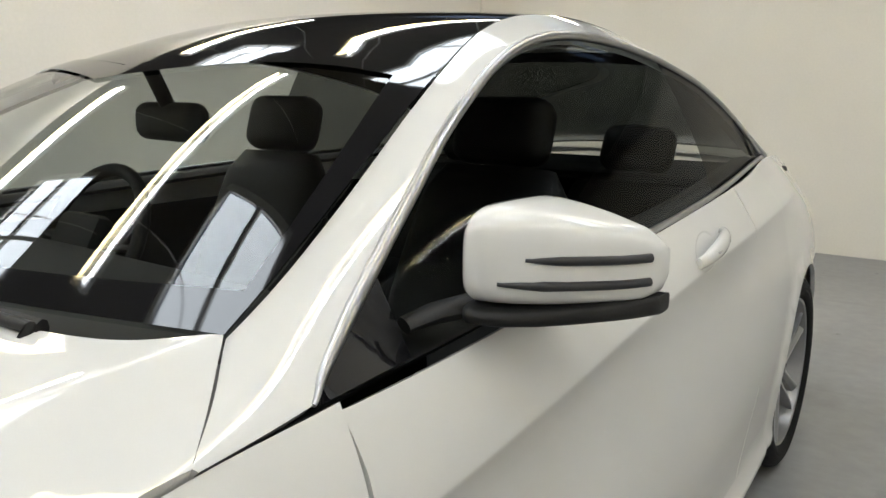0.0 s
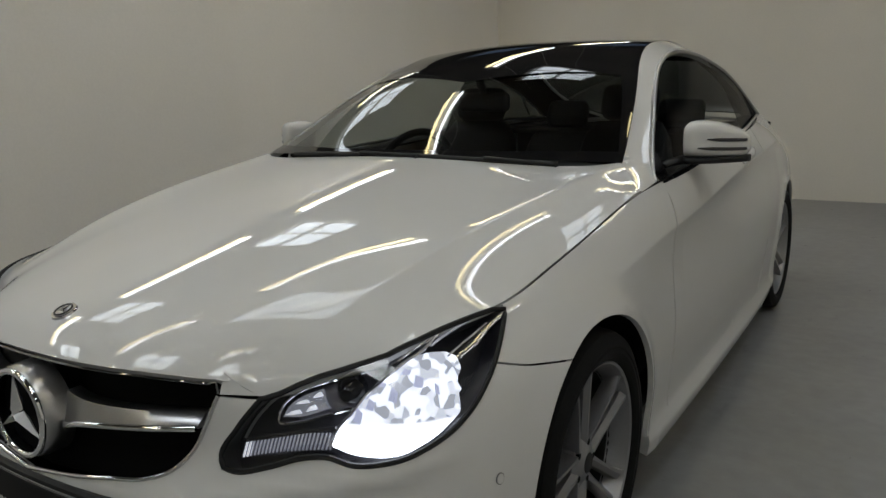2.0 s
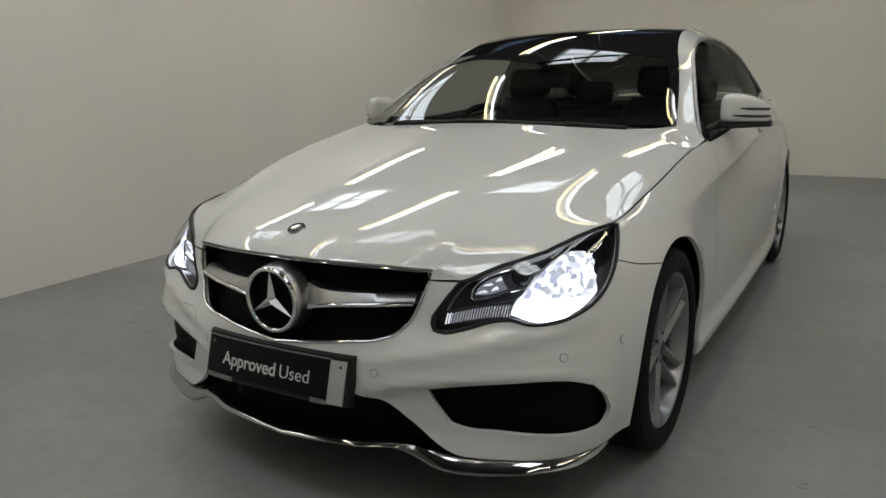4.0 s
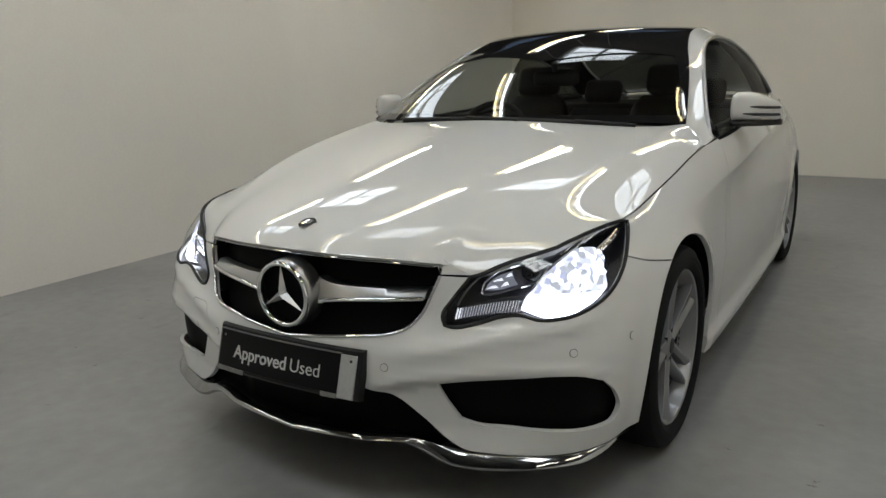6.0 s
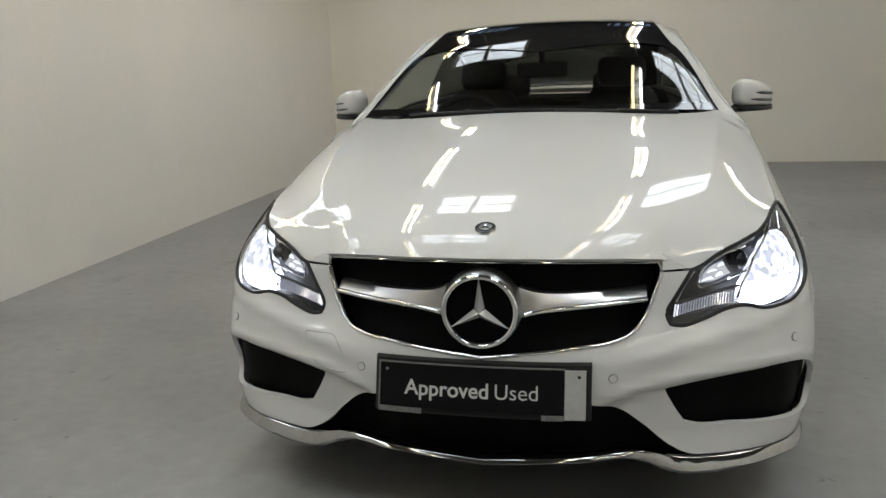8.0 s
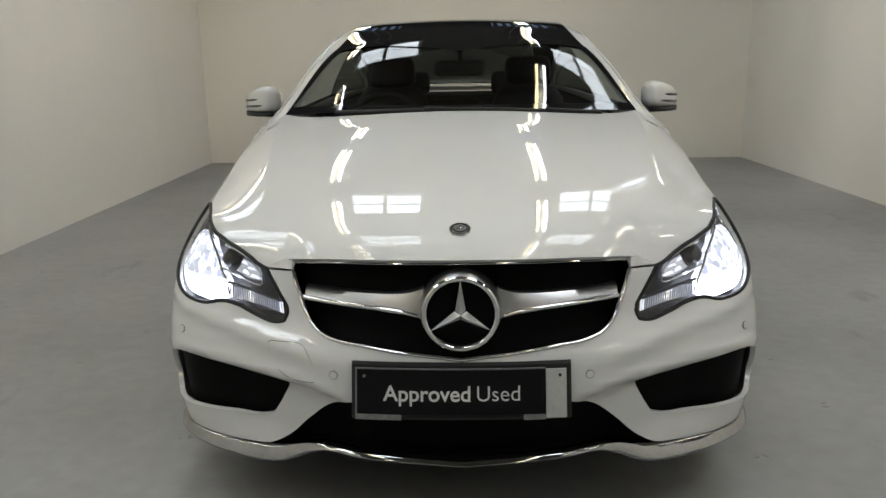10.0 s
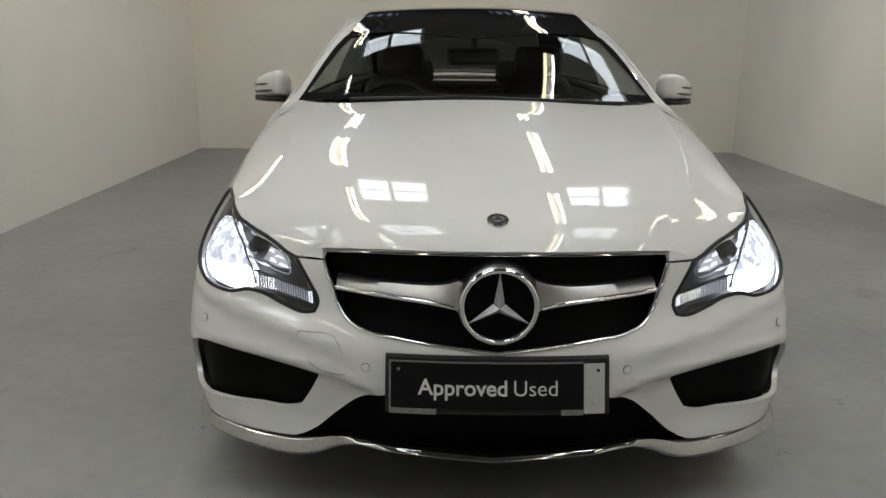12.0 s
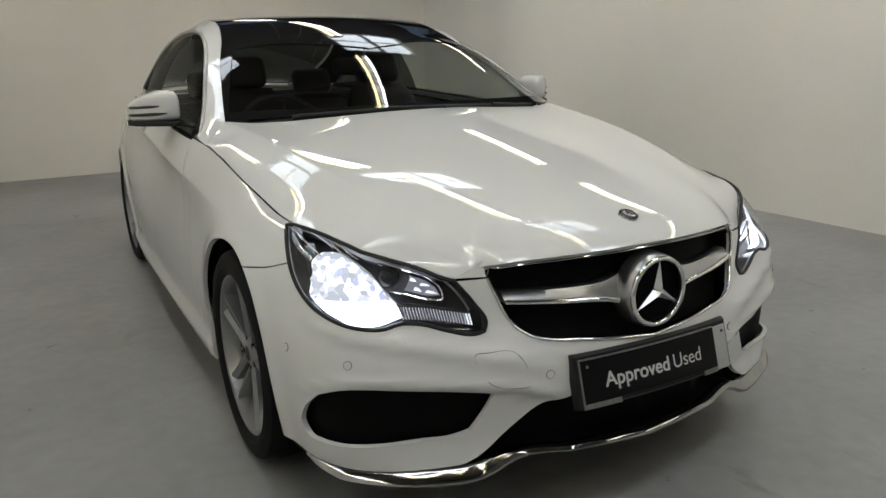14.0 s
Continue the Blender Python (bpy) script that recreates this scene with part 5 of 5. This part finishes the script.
def dash_ring(y, z, h):
    return [(x * 1.0, y - 0.06 * (1 - (x / 0.72) ** 2) + dy, z + dz - 0.03 * abs(x / 0.72) ** 2) for x, dy, dz in [(k / 10 * 0.72, 0, 0) for k in range(-10, 11)] + [(k / 10 * 0.72, 0, -h) for k in range(10, -11, -1)]]


part("dashboard", loft([dash_ring(1.13, 0.96, 0.1), dash_ring(1.35, 1.005, 0.2), dash_ring(1.55, 1.01, 0.28), dash_ring(1.62, 0.985, 0.30), dash_ring(1.66, 0.93, 0.28)]), TRIM, car, "black moulded dashboard")
wheel_c, tilt = Vector((-0.36, 1.80, 0.905)), Matrix.Rotation(radians(-28), 3, "X")
rim_pts = [wheel_c + tilt @ Vector((0.185 * math.sin(a), 0, 0.185 * math.cos(a))) for a in np.linspace(0, 2 * math.pi, 48, endpoint=False)]
steer = part("steering_wheel", tube(rim_pts, 0.016, 10, closed=True, up=(0, 1, 0)), LEATHER, car, "black leather steering wheel")
part("airbag_hub", block(wheel_c - tilt @ Vector((0, 0.02, 0)), (0.17, 0.06, 0.13), 0.025, tilt), TRIM, steer)
for d in (-1, 1):
    part("wheel_spoke", tube([wheel_c + tilt @ Vector((d * 0.07, 0, 0)), wheel_c + tilt @ Vector((d * 0.18, 0, 0.01))], 0.018, 8, flat=0.5), TRIM, steer)


def seat(x, y, lean, wide=0.50, high=0.62, head=True):
    root = part("seat", block((x, y - 0.24, 0.56), (wide, 0.52, 0.16), 0.06, segments=4), LEATHER, car, "black leather seat")
    t = Matrix.Rotation(radians(-lean), 3, "X")
    rings = []
    for k in np.linspace(0, 1, 9):
        w = wide / 2 * (1 - 0.28 * k ** 2)
        th = 0.075 - 0.025 * k
        if k > 0.95:
            w, th = w * 0.85, th * 0.5
        c = Vector((x, y, 0.58)) + t @ Vector((0, 0, k * high))
        rings.append([c + t @ Vector((w * math.copysign(abs(math.cos(a)) ** 0.5, math.cos(a)), th * math.copysign(abs(math.sin(a)) ** 0.6, math.sin(a)), 0)) for a in np.linspace(0, 2 * math.pi, 24, endpoint=False)])
    back = part("backrest", loft(rings, sharp=70), LEATHER, root)
    if head:
        c = Vector((x, y, 0.58)) + t @ Vector((0, -0.01, high + 0.085))
        part("headrest", block(c, (0.25, 0.10, 0.16), 0.045, t, 4), LEATHER, root)
        for d in (-0.06, 0.06):
            part("headrest_post", cylinder(bmesh.new(), c + Vector((d, 0, -0.05)), c + Vector((d, 0.0, -0.16)), 0.007, n=8), CHROME, root)
    return root


for x in (-0.37, 0.37):
    seat(x, 2.25, 17, 0.48, 0.525)
for x in (-0.33, 0.33):
    seat(x, 3.15, 24, 0.52, 0.46)
part("centre_console", block((0, 1.9, 0.60), (0.22, 0.9, 0.26), 0.04), TRIM, car)
rv = part("rear_view_mirror", block((0.0, 1.79, 1.19), (0.24, 0.05, 0.075), 0.025, Matrix.Rotation(radians(-8), 3, "Z"), 4), TRIM, car, "dark rear-view mirror")
part("mirror_stalk", tube([(0, 1.79, 1.21), (0, 1.75, 1.29)], 0.015, 8), TRIM, rv)

# cowl and wipers
cowl = np.concatenate([line([(0, 1.12), (0.45, 1.17), (0.62, 1.22), (0.69, 1.29)]), line([(0.69, 1.36), (0.55, 1.34), (0.3, 1.30), (0, 1.27)])])
panel("cowl", bonnet, np.concatenate([cowl, (cowl[1:-1] * [-1, 1])[::-1]]), PLASTIC, car, lift=-0.025, flange=0)

for x0, y0, x1, y1 in ((0.10, 1.225, -0.50, 1.285), (0.56, 1.285, 0.0, 1.225)):
    run = [glass(y, across((y, x))[0][1]) + np.array([0, -0.04, -0.016]) for x, y in zip(np.linspace(x0, x1, 16), np.linspace(y0, y1, 16) - 0.02 * np.sin(np.linspace(0, math.pi, 16)))]
    wiper = part("wiper", tube(run, 0.008, 8, flat=1.3), PLASTIC, car, "black wiper blade")
    part("wiper_arm", tube([run[0] + np.array([0, -0.03, -0.02]), run[0] + np.array([0, -0.012, 0.004]), (np.array(run[6]) + np.array([0, -0.008, 0.008]))], 0.007, 8), PLASTIC, wiper)

# parking sensors and towing cover
for s in (1, -1):
    for u, z in ((0.318, 0.466), (0.815, 0.516), (1.03, 0.520)):
        p, q = side(s * u, z), side(s * u + 0.002, z)
        t1, t2 = Vector(q - p), Vector(side(s * u, z + 0.002) - p)
        n = t1.cross(t2).normalized()
        n = n if n.y < 0 else -n
        sensor = part("parking_sensor", smooth_all(cylinder(bmesh.new(), Vector(p) - n * 0.004, Vector(p) + n * 0.0015, 0.0115, n=24)), FRAME_GREY, bumper)
        part("sensor_face", smooth_all(cylinder(bmesh.new(), Vector(p) - n * 0.002, Vector(p) + n * 0.0025, 0.0098, n=24)), PAINT, sensor)
TOW = line([(-0.385, 0.508), (-0.40, 0.525), (-0.47, 0.533), (-0.505, 0.529), (-0.50, 0.50), (-0.465, 0.455), (-0.40, 0.440), (-0.365, 0.446), (-0.37, 0.475), (-0.385, 0.508)], 0.006)[:-1]
part("towing_cover", tube(side(TOW[:, 0], TOW[:, 1]) + np.array([0, 0.0012, 0]), 0.0011, 6, closed=True), FRAME_GREY, bumper, "hairline joint of the towing eye cover")

# door handles
for s in (1, -1):
    us = np.linspace(FLANK(2.36), FLANK(2.57), 14)
    zs = 0.926 + (us - us[0]) * 0.16
    out = [Vector(side(s * u, z)) for u, z in zip(us, zs)]
    nv = Vector((s * 0.96, 0, 0.27))
    grip = [p + nv * (0.006 + 0.018 * max(0.0, math.sin(math.pi * k / 13)) ** 0.6) for k, p in enumerate(out)]
    handle = part("door_handle", tube(grip, lambda k: 0.009 + 0.006 * math.sin(math.pi * k), 10, flat=1.3), PAINT, car, "white door handle with a chrome inlay")
    part("handle_inlay", tube([g + nv * 0.010 for g in grip[3:-3]], 0.004, 6), CHROME, handle)
    cup = [Vector(side(s * (FLANK(2.44) + 0.075 * math.cos(a)), 0.938 + 0.036 * math.sin(a) + 0.065 * math.cos(a) * 0.16)) for a in np.linspace(0, 2 * math.pi, 24, endpoint=False)]
    bm = bmesh.new()
    rim_v = [bm.verts.new(p + nv * 0.0012) for p in cup]
    mid_v = [bm.verts.new(p.lerp(sum(cup, Vector()) / 24, 0.5) - nv * 0.004) for p in cup]
    for i in range(24):
        bm.faces.new((rim_v[i], rim_v[(i + 1) % 24], mid_v[(i + 1) % 24], mid_v[i]))
    bm.faces.new(mid_v)
    bmesh.ops.recalc_face_normals(bm, faces=bm.faces)
    part("handle_recess", smooth_all(bm, 60), PAINT, handle)
